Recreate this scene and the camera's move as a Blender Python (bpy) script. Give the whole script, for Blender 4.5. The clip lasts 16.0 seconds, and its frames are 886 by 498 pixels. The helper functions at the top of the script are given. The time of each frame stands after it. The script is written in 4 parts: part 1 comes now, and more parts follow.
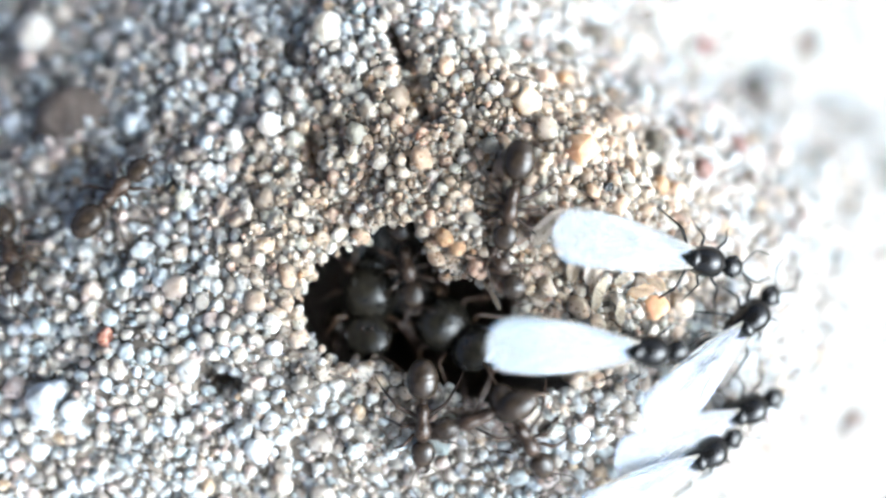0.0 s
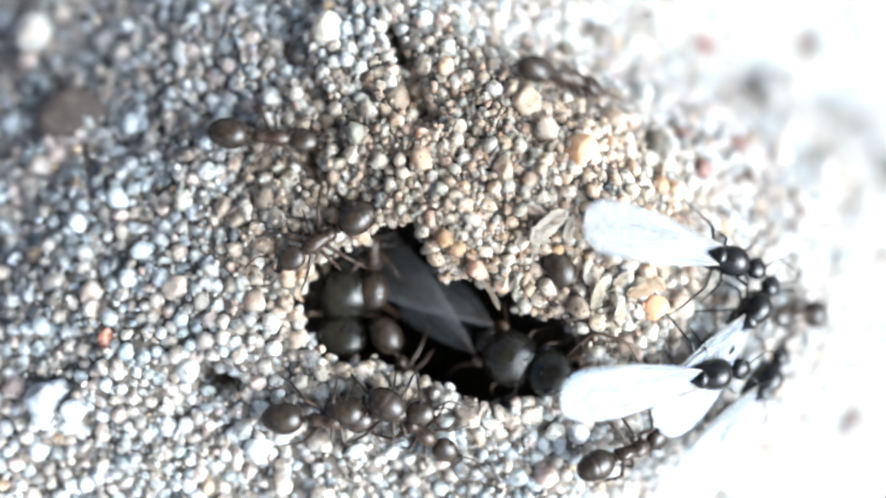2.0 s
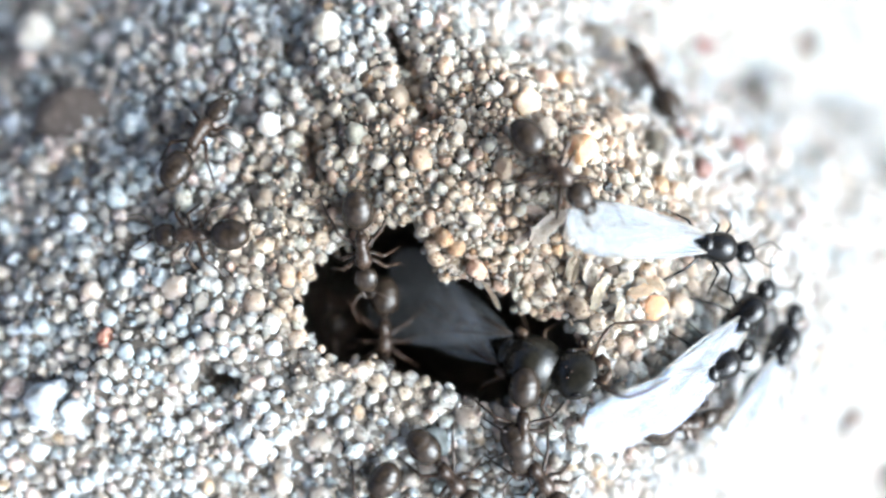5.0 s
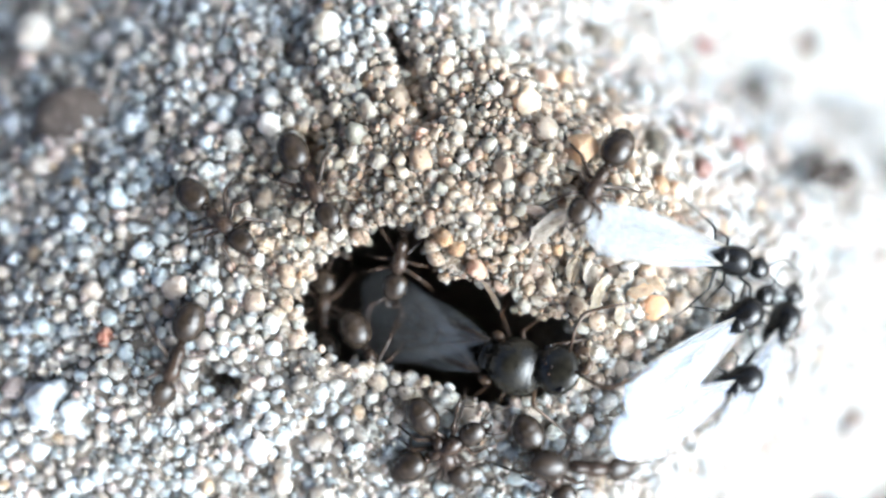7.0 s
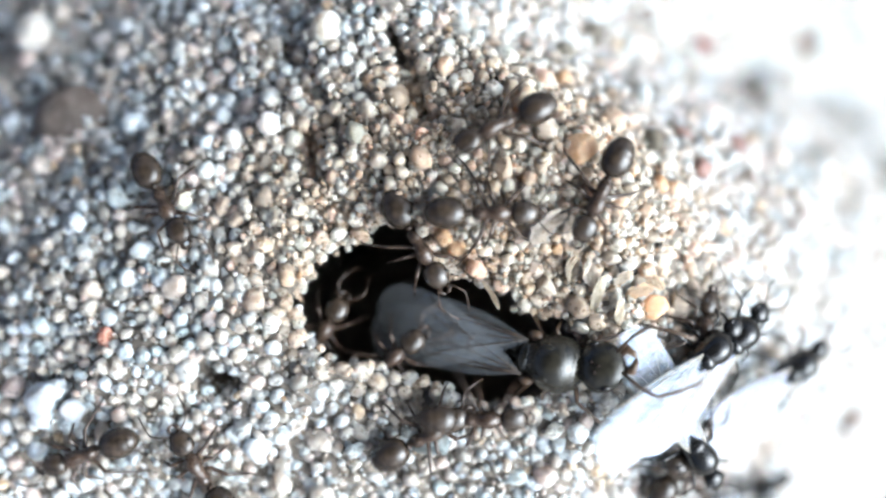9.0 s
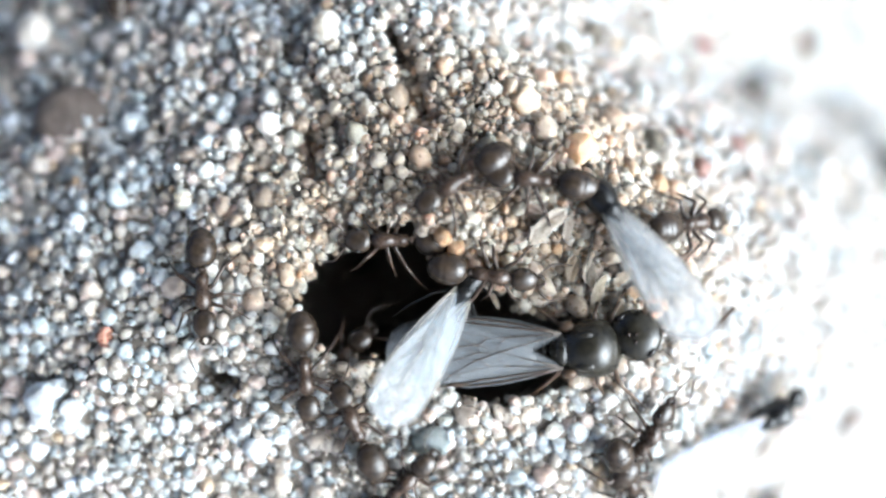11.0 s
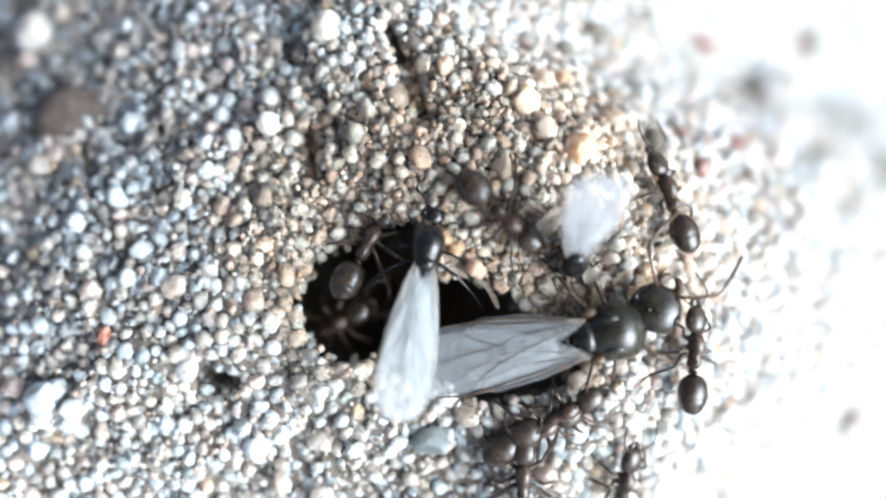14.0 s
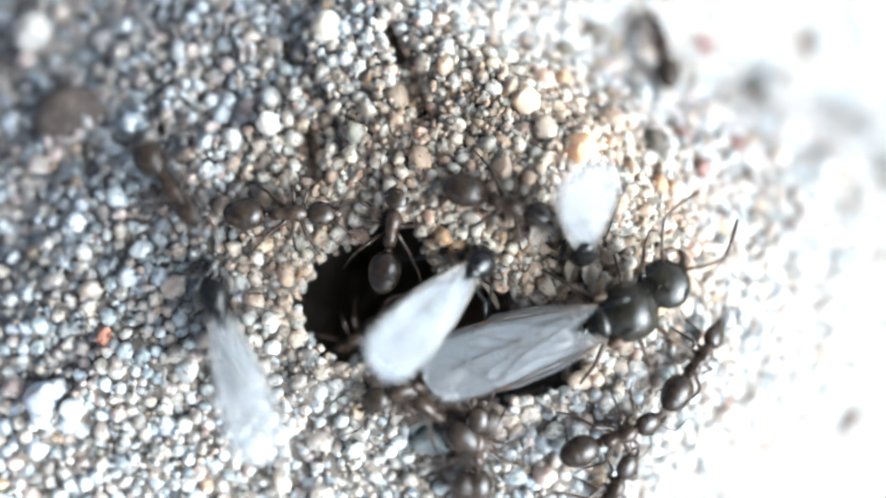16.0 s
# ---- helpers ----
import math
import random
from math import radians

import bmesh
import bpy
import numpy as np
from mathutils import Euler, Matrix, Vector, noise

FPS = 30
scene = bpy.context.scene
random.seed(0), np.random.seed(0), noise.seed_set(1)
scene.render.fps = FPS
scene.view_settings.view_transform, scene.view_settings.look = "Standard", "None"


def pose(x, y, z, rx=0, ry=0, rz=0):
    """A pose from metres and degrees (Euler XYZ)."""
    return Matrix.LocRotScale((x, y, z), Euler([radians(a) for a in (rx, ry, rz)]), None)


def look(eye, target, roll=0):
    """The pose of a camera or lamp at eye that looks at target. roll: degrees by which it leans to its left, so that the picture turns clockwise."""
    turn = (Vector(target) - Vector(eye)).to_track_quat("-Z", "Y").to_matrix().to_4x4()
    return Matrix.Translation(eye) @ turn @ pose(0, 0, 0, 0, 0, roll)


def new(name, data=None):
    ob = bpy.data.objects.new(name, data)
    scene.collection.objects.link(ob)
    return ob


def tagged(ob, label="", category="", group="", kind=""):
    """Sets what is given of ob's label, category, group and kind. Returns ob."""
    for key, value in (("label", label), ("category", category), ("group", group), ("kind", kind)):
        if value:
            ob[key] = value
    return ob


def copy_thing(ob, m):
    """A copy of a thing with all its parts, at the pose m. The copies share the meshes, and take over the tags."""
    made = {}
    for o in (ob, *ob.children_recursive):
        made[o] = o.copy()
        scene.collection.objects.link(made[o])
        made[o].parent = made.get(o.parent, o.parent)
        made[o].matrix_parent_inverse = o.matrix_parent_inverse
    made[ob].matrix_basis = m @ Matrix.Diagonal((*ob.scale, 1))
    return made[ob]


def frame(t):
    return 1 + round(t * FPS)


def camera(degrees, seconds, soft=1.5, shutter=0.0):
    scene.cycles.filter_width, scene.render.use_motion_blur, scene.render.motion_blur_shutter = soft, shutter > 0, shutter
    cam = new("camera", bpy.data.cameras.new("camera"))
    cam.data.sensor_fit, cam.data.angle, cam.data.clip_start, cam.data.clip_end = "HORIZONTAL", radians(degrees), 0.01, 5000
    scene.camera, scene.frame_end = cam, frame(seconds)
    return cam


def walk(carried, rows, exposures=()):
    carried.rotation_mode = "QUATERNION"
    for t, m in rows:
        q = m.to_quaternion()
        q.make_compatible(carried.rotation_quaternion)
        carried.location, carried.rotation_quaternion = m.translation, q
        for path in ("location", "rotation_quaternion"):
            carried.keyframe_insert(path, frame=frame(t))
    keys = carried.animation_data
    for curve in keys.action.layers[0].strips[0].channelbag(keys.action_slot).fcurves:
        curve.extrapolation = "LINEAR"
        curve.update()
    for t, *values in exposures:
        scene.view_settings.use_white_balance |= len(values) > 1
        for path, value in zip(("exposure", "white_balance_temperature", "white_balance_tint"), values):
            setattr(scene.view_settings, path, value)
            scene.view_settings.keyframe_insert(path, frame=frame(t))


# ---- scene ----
MM = 0.001
cam = camera(50, 16.0, soft=2.4, shutter=1.0)
cam.data.dof.use_dof = True
cam.data.dof.focus_distance = 35.2 * MM
cam.data.dof.aperture_fstop = 12.5
EYE = 35.8


def shot(dx, dy):
    return pose(dx * MM, dy * MM, EYE * MM)


walk(cam, [(0, shot(-0.02, 0)), (4.2, shot(0, 0)), (5.9, shot(0.0, 0.02)), (6.3, shot(0.0, 0.17)), (6.5, shot(0.0, 0.22)),
           (6.75, shot(0.0, 0.05)), (7.0, shot(0, 0)), (9.0, shot(0.01, -0.02)), (16, shot(0.03, -0.03))],
     [(0, 1.54, 5200, -1.0), (16, 1.54, 5200, -1.0)])

# ---- light: bright hazy daylight, a broad veiled sun from the bright side ----
SUN_EL, SUN_AZ = 36, -20
world = bpy.data.worlds.new("sky")
scene.world = world
world.use_nodes = True
wn = world.node_tree
sky = wn.nodes.new("ShaderNodeTexSky")
sky.sky_type, sky.sun_disc = "NISHITA", False
sky.air_density, sky.dust_density, sky.ozone_density = 0.25, 10.0, 0.0
sky.sun_elevation, sky.sun_rotation = radians(SUN_EL), radians(90 - SUN_AZ)
wn.links.new(sky.outputs[0], wn.nodes["Background"].inputs[0])
wn.nodes["Background"].inputs[1].default_value = 0.15
sun = new("sun", bpy.data.lights.new("sun", "SUN"))
sun.data.energy, sun.data.angle, sun.data.color = 1.35, radians(60), (1.0, 0.99, 0.985)
az, el = radians(SUN_AZ), radians(SUN_EL)
sun.matrix_world = look((math.cos(az) * math.cos(el), math.sin(az) * math.cos(el), math.sin(el)), (0, 0, 0))


# ---- materials ----
def material(name):
    m = bpy.data.materials.new(name)
    m.use_nodes = True
    nt = m.node_tree
    return m, nt, nt.nodes["Principled BSDF"]


def node(nt, kind, **values):
    n = nt.nodes.new(kind)
    for key, value in values.items():
        n.inputs[key.replace("_", " ")].default_value = value
    return n


def ramp(nt, source, stops, mode="LINEAR"):
    n = nt.nodes.new("ShaderNodeValToRGB")
    n.color_ramp.interpolation = mode
    els = n.color_ramp.elements
    while len(els) < len(stops):
        els.new(0.5)
    for e, (p, c) in zip(els, stops):
        e.position, e.color = p, (*c, 1)
    nt.links.new(source, n.inputs[0])
    return n.outputs[0]


def mix(nt, a, b, fac, blend="MIX"):
    n = nt.nodes.new("ShaderNodeMix")
    n.data_type, n.blend_type = "RGBA", blend
    for value, socket in ((fac, n.inputs[0]), (a, n.inputs[6]), (b, n.inputs[7])):
        if hasattr(value, "links"):
            nt.links.new(value, socket)
        else:
            socket.default_value = value
    return n.outputs[2]


def noise_tex(nt, scale, detail=3.0, rough=0.6):
    n = node(nt, "ShaderNodeTexNoise", Scale=scale, Detail=detail, Roughness=rough)
    nt.links.new(nt.nodes.new("ShaderNodeTexCoord").outputs["Object"], n.inputs["Vector"])
    return n.outputs["Fac"]


def bump(nt, height, bsdf, distance, strength=1.0):
    n = node(nt, "ShaderNodeBump", Strength=strength, Distance=distance)
    nt.links.new(height, n.inputs["Height"])
    nt.links.new(n.outputs[0], bsdf.inputs["Normal"])


GRAIN_TINTS = [
    (0.00, (0.66, 0.58, 0.49)), (0.09, (0.72, 0.70, 0.66)), (0.20, (0.68, 0.56, 0.46)), (0.29, (0.75, 0.76, 0.74)),
    (0.40, (0.60, 0.63, 0.61)), (0.49, (0.70, 0.60, 0.50)), (0.57, (0.82, 0.83, 0.84)), (0.63, (0.54, 0.47, 0.40)),
    (0.72, (0.69, 0.66, 0.61)), (0.83, (0.40, 0.36, 0.31)), (0.90, (0.72, 0.57, 0.49)), (0.98, (0.62, 0.46, 0.31))]


def quartz(name, tint=None, island=True, rough=0.38, clear=0.34, depth=0.8, shade=1.0):
    """Worn quartz grain: pale translucent stone with stains and a fine matt crust."""
    m, nt, b = material(name)
    if tint is None:
        if island:
            rnd = nt.nodes.new("ShaderNodeNewGeometry").outputs["Random Per Island"]
        else:
            rnd = nt.nodes.new("ShaderNodeObjectInfo").outputs["Random"]
        colour = ramp(nt, rnd, GRAIN_TINTS, "CONSTANT")
    else:
        colour = (*tint, 1)
    stain = ramp(nt, noise_tex(nt, 2600, 4), [(0.3, (0.72, 0.66, 0.60)), (0.62, (1.06, 1.05, 1.04))])
    dust = ramp(nt, noise_tex(nt, 14000, 3), [(0.35, (0.80, 0.77, 0.75)), (0.6, (1.04, 1.04, 1.04))])
    colour = mix(nt, mix(nt, colour, stain, 1.0, "MULTIPLY"), dust, 0.4, "MULTIPLY")
    # the soil dug out round the burrow is warmer than the old surface sand
    place = node(nt, "ShaderNodeMapping", Location=(-0.11, -0.13, 0), Scale=(90, 118, 90))
    nt.links.new(nt.nodes.new("ShaderNodeNewGeometry").outputs["Position"], place.inputs["Vector"])
    dug = nt.nodes.new("ShaderNodeTexGradient")
    dug.gradient_type = "SPHERICAL"
    nt.links.new(place.outputs[0], dug.inputs[0])
    colour = mix(nt, colour, ramp(nt, dug.outputs[1], [(0.0, (0.89, 0.985, 1.09)), (0.30, (0.97, 0.925, 0.855)), (0.70, (0.76, 0.705, 0.635))]), 1.0, "MULTIPLY")
    # shade below 1 makes the darkened copy for brown crumbs and painted gap shade
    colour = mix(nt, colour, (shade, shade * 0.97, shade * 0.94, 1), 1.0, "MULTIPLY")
    nt.links.new(colour, b.inputs["Base Color"])
    r = node(nt, "ShaderNodeMapRange", From_Min=0.3, From_Max=0.7, To_Min=rough - 0.2, To_Max=rough + 0.25)
    nt.links.new(noise_tex(nt, 1900, 2), r.inputs[0])
    nt.links.new(r.outputs[0], b.inputs["Roughness"])
    b.inputs["IOR"].default_value = 1.54
    b.inputs["Specular IOR Level"].default_value = 0.32
    bump(nt, noise_tex(nt, 5200, 4, 0.75), b, 0.10 * MM, 0.8)
    b.inputs["Transmission Weight"].default_value = clear
    b.inputs["Subsurface Weight"].default_value = 0.95
    b.inputs["Subsurface Radius"].default_value = (1.0, 0.92, 0.82)
    b.inputs["Subsurface Scale"].default_value = depth * MM
    return m


def soil():
    m, nt, b = material("sandy_soil")
    n = noise_tex(nt, 1800, 6, 0.7)
    nt.links.new(ramp(nt, n, [(0.3, (0.05, 0.041, 0.032)), (0.5, (0.11, 0.092, 0.073)), (0.7, (0.18, 0.152, 0.122))]), b.inputs["Base Color"])
    b.inputs["Roughness"].default_value = 0.9
    v = node(nt, "ShaderNodeTexVoronoi", Scale=1700)
    nt.links.new(nt.nodes.new("ShaderNodeTexCoord").outputs["Object"], v.inputs["Vector"])
    bump(nt, v.outputs["Distance"], b, 0.3 * MM, 0.8)
    return m


def chitin(name, dark, light, rough=0.28):
    m, nt, b = material(name)
    n = noise_tex(nt, 2200, 4)
    nt.links.new(ramp(nt, n, [(0.35, dark), (0.7, light)]), b.inputs["Base Color"])
    r = node(nt, "ShaderNodeMapRange", To_Min=rough - 0.08, To_Max=rough + 0.14)
    nt.links.new(noise_tex(nt, 9000, 3), r.inputs[0])
    nt.links.new(r.outputs[0], b.inputs["Roughness"])
    b.inputs["Specular IOR Level"].default_value = 0.4
    hair = node(nt, "ShaderNodeMath")
    hair.operation = "ADD"
    nt.links.new(noise_tex(nt, 30000, 2), hair.inputs[0])
    nt.links.new(noise_tex(nt, 5200, 3), hair.inputs[1])
    bump(nt, hair.outputs[0], b, 0.02 * MM, 0.28)
    return m


def membrane(name, alpha, tint):
    """Clear insect wing with a milky, faintly iridescent sheen."""
    m, nt, b = material(name)
    streak = ramp(nt, noise_tex(nt, 1500, 5, 0.65), [(0.3, tuple(c * 0.8 for c in tint)), (0.65, tint)])
    nt.links.new(streak, b.inputs["Base Color"])
    b.inputs["Roughness"].default_value = 0.18
    b.inputs["IOR"].default_value = 1.56
    b.inputs["Specular IOR Level"].default_value = 1.0
    b.inputs["Thin Film Thickness"].default_value = 292
    b.inputs["Thin Film IOR"].default_value = 1.6
    bump(nt, noise_tex(nt, 800, 3), b, 0.12 * MM, 0.6)
    glow = node(nt, "ShaderNodeBsdfTranslucent", Color=(*tint, 1))
    clear = nt.nodes.new("ShaderNodeBsdfTransparent")
    body = node(nt, "ShaderNodeMixShader", Fac=0.62)
    nt.links.new(b.outputs[0], body.inputs[1])
    nt.links.new(glow.outputs[0], body.inputs[2])
    both = node(nt, "ShaderNodeMixShader", Fac=alpha)
    nt.links.new(clear.outputs[0], both.inputs[1])
    nt.links.new(body.outputs[0], both.inputs[2])
    nt.links.new(both.outputs[0], nt.nodes["Material Output"].inputs[0])
    return m


SOIL = soil()
SAND = quartz("sand_quartz")
GRAIN = quartz("grain_quartz", island=False)
# fine crumbs are browner; on under-course grains the darker tone paints gap shade
CRUMB_AND_GAP = quartz("crumb_and_gap_shade_quartz", clear=0.2, depth=0.25, shade=0.70)
WORKER_SKIN = chitin("worker_cuticle", (0.013, 0.010, 0.0075), (0.044, 0.031, 0.021), 0.19)
WORKER_LIMB = chitin("worker_limb", (0.018, 0.012, 0.0085), (0.060, 0.038, 0.025), 0.25)
MALE_SKIN = chitin("male_cuticle", (0.005, 0.005, 0.005), (0.013, 0.012, 0.011), 0.13)
QUEEN_SKIN = chitin("queen_cuticle", (0.009, 0.0085, 0.007), (0.030, 0.026, 0.018), 0.15)
QUEEN_LIMB = chitin("queen_limb", (0.035, 0.022, 0.014), (0.10, 0.062, 0.036), 0.30)
EYE_BLACK = chitin("compound_eye", (0.008, 0.007, 0.006), (0.018, 0.014, 0.012), 0.2)
WING = membrane("wing_membrane", 0.27, (0.86, 0.88, 0.88))
QUEEN_WING = membrane("queen_wing_membrane", 0.15, (0.80, 0.825, 0.835))
OCELLUS = chitin("ocellus_lens", (0.02, 0.012, 0.008), (0.04, 0.022, 0.014), 0.16)
CASING = chitin("dark_casing", (0.02, 0.02, 0.02), (0.03, 0.03, 0.03), 0.5)
VEIN = chitin("wing_vein", (0.20, 0.18, 0.15), (0.32, 0.29, 0.25), 0.45)
QUEEN_VEIN = chitin("queen_wing_vein", (0.035, 0.025, 0.018), (0.085, 0.06, 0.042), 0.4)


# ---- ground ----
HOLE = [(515, 545), (530, 505), (560, 465), (590, 432), (645, 425), (652, 400), (732, 385), (755, 430), (785, 488), (830, 492),
        (860, 505), (905, 512), (925, 545), (1000, 562), (1030, 600), (1040, 645), (1005, 690), (930, 715), (870, 728), (800, 702),
        (740, 672), (700, 662), (650, 645), (600, 652), (560, 628), (532, 592)]
HOLE_MM = np.array([((x - 784) / 47.0, (441 - y) / 47.0) for x, y in HOLE])


def hole_inside(x, y):
    """Distance in mm into the burrow mouth, negative outside it."""
    a, b = HOLE_MM, np.roll(HOLE_MM, -1, 0)
    best = np.full(x.shape, 1e9)
    inside = np.zeros(x.shape, bool)
    for (ax, ay), (bx, by) in zip(a, b):
        ex, ey = bx - ax, by - ay
        t = np.clip(((x - ax) * ex + (y - ay) * ey) / (ex * ex + ey * ey), 0, 1)
        best = np.minimum(best, np.hypot(x - ax - t * ex, y - ay - t * ey))
        cross = (ay > y) != (by > y)
        inside ^= cross & (x < (bx - ax) * (y - ay) / (by - ay + 1e-12) + ax)
    return np.where(inside, best, -best)


def wave(x, y, k, s):
    return (np.sin(x * k + 1.3 * np.sin(y * k * 0.7 + s) + s) * np.sin(y * k * 1.13 + 1.1 * np.sin(x * k * 0.6 - s) + 2 * s))


def smooth(v):
    v = np.clip(v, 0, 1)
    return v * v * (3 - 2 * v)


def segment_gap(x, y, ax, ay, bx, by):
    ex, ey = bx - ax, by - ay
    t = np.clip(((x - ax) * ex + (y - ay) * ey) / (ex * ex + ey * ey), 0, 1)
    return np.hypot(x - ax - t * ex, y - ay - t * ey)


FISSURES = [(-2.0, 8.5, -1.55, 7.2, 0.22, 1.3), (-1.3, 6.5, -0.8, 4.9, 0.42, 0.95), (-5.2, 4.3, -4.9, 2.8, 0.3, 0.9),
            (-9.0, -4.75, -8.3, -5.0, 0.36, 1.7), (-6.2, 8.0, -5.0, 6.0, 0.4, 0.6)]


def surface(x, y):
    """Height of the sand in mm, without the burrow."""
    x, y = np.asarray(x, float), np.asarray(y, float)
    edge = 7.0 - np.where(y > -1, 0.10, 0.04) * (y + 1.0) ** 2
    d = np.clip(x - np.maximum(edge, -2), 0, None)
    z = -0.88 * d * d / (d + 3.0)
    back = np.clip((y - x) * 0.7 - 4.4, 0, None)
    low = np.clip(-y - 4.5 - 0.1 * x, 0, None)
    z = z - 0.52 * back * back / (back + 5) - 0.28 * low * low / (low + 3)
    crust = 1 - np.hypot((x - 2.0) / 6.6, (y - 2.4) / 3.3)
    z = z + 0.8 * smooth(crust * 2.2)
    z = z + 0.28 * wave(x, y, 0.9, 0.4) + 0.14 * wave(x, y, 2.3, 1.7)
    for ax, ay, bx, by, w, depth in FISSURES:
        z = z - depth * smooth(1 - segment_gap(x, y, ax, ay, bx, by) / (2.2 * w))
    return np.where(np.hypot(x, y) > 60, z * 60 / np.maximum(np.hypot(x, y), 1), z)


def burrow_depth(x, y):
    deep = np.interp(x, [-1.4, 1.0, 2.6, 5.2], [14.0, 9.5, 4.6, 0.9])
    return np.clip(np.clip(hole_inside(x, y), 0, None) * 8.5, 0, deep)


def ground_height(x, y):
    x, y = np.asarray(x, float), np.asarray(y, float)
    return surface(x, y) - burrow_depth(x, y)


def link_mesh(name, verts, faces, mat, parent=None, shade=True):
    me = bpy.data.meshes.new(name)
    verts = np.asarray(verts, np.float32)
    me.from_pydata(verts.tolist(), [], faces) if isinstance(faces, list) else None
    if not isinstance(faces, list):
        n = len(faces)
        me.vertices.add(len(verts))
        me.vertices.foreach_set("co", verts.ravel())
        me.loops.add(n * 3)
        me.loops.foreach_set("vertex_index", faces.astype(np.int32).ravel())
        me.polygons.add(n)
        me.polygons.foreach_set("loop_start", np.arange(0, n * 3, 3, dtype=np.int32))
        me.update(calc_edges=True)
        me.validate()
    me.shade_smooth() if shade else None
    me.materials.append(mat)
    ob = new(name, me)
    ob.parent = parent
    return ob


def build_ground():
    def axis(half):
        fine = np.arange(-half, half + 0.01, 0.18)
        out = half + np.cumsum(0.25 * 1.32 ** np.arange(27))
        return np.concatenate([-out[::-1], fine, out])
    xs, ys = axis(19.0), axis(12.0)
    gx, gy = np.meshgrid(xs, ys)
    gz = ground_height(gx, gy)
    # the burrow widens below its mouth, so that the rim overhangs it
    deep = burrow_depth(gx, gy)
    nx = hole_inside(gx - 0.1, gy) - hole_inside(gx + 0.1, gy)
    ny = hole_inside(gx, gy - 0.1) - hole_inside(gx, gy + 0.1)
    k = 3.2 * smooth((deep - 0.35) / 1.8) * smooth((3.0 - gx) / 3.0) * smooth((3.2 - hole_inside(gx, gy)) / 3.0) / np.maximum(np.hypot(nx, ny), 0.05)
    gx, gy = gx + k * nx, gy + k * ny
    verts = np.stack([gx, gy, gz], -1).reshape(-1, 3) * MM
    w, h = len(xs), len(ys)
    i = (np.arange(h - 1)[:, None] * w + np.arange(w - 1)[None, :]).ravel()
    tris = np.concatenate([np.stack([i, i + 1, i + w + 1], 1), np.stack([i, i + w + 1, i + w], 1)])
    ob = link_mesh("ground", verts, tris, SOIL)
    return tagged(ob, "pale sandy soil with a dark open ant burrow", "ground", kind="structure")


ground = build_ground()


def build_camera_body():
    """The dark body behind the lens, close above the sand; it keeps the light of the zenith out of the burrow."""
    bm = bmesh.new()
    bmesh.ops.create_cube(bm, size=1.0)
    bmesh.ops.scale(bm, vec=(84 * MM, 58 * MM, 8 * MM), verts=bm.verts)
    bmesh.ops.bevel(bm, geom=bm.edges[:], offset=3 * MM, segments=3, affect="EDGES")
    me = bpy.data.meshes.new("camera_body")
    bm.to_mesh(me)
    bm.free()
    me.materials.append(CASING)
    ob = new("camera_body", me)
    ob.location = (-18.5 * MM, 9 * MM, 41.2 * MM)
    ob.rotation_euler[2] = radians(14)
    tagged(ob, "dark casing of the camera held over the burrow", "camera", kind="structure")


build_camera_body()


# ---- sand grains ----
def grain_shapes(level, count, seed, cut=0.68, flat=0.66):
    """Worn, faceted grains of unit radius: verts and faces."""
    rng = np.random.default_rng(seed)
    bm = bmesh.new()
    bmesh.ops.create_icosphere(bm, subdivisions=level, radius=1.0)
    base = np.array([v.co[:] for v in bm.verts])
    faces = np.array([[v.index for v in f.verts] for f in bm.faces])
    bm.free()
    shapes = []
    for _ in range(count):
        v = base.copy()
        for _ in range(rng.integers(9, 18)):
            n = rng.normal(size=3)
            n /= np.linalg.norm(n)
            lim = rng.uniform(cut, 0.93)
            over = v @ n
            v = v - np.clip(over - lim, 0, None)[:, None] * n * 0.97
        v = v * (1, rng.uniform(0.72, 1.0), rng.uniform(flat, 0.9))
        shapes.append(v)
    return shapes, faces


def turn_matrices(rng, n):
    q = rng.normal(size=(n, 4))
    q /= np.linalg.norm(q, axis=1)[:, None]
    w, x, y, z = q.T
    return np.stack([1 - 2 * (y * y + z * z), 2 * (x * y - z * w), 2 * (x * z + y * w),
                     2 * (x * y + z * w), 1 - 2 * (x * x + z * z), 2 * (y * z - x * w),
                     2 * (x * z - y * w), 2 * (y * z + x * w), 1 - 2 * (x * x + y * y)], 1).reshape(n, 3, 3)


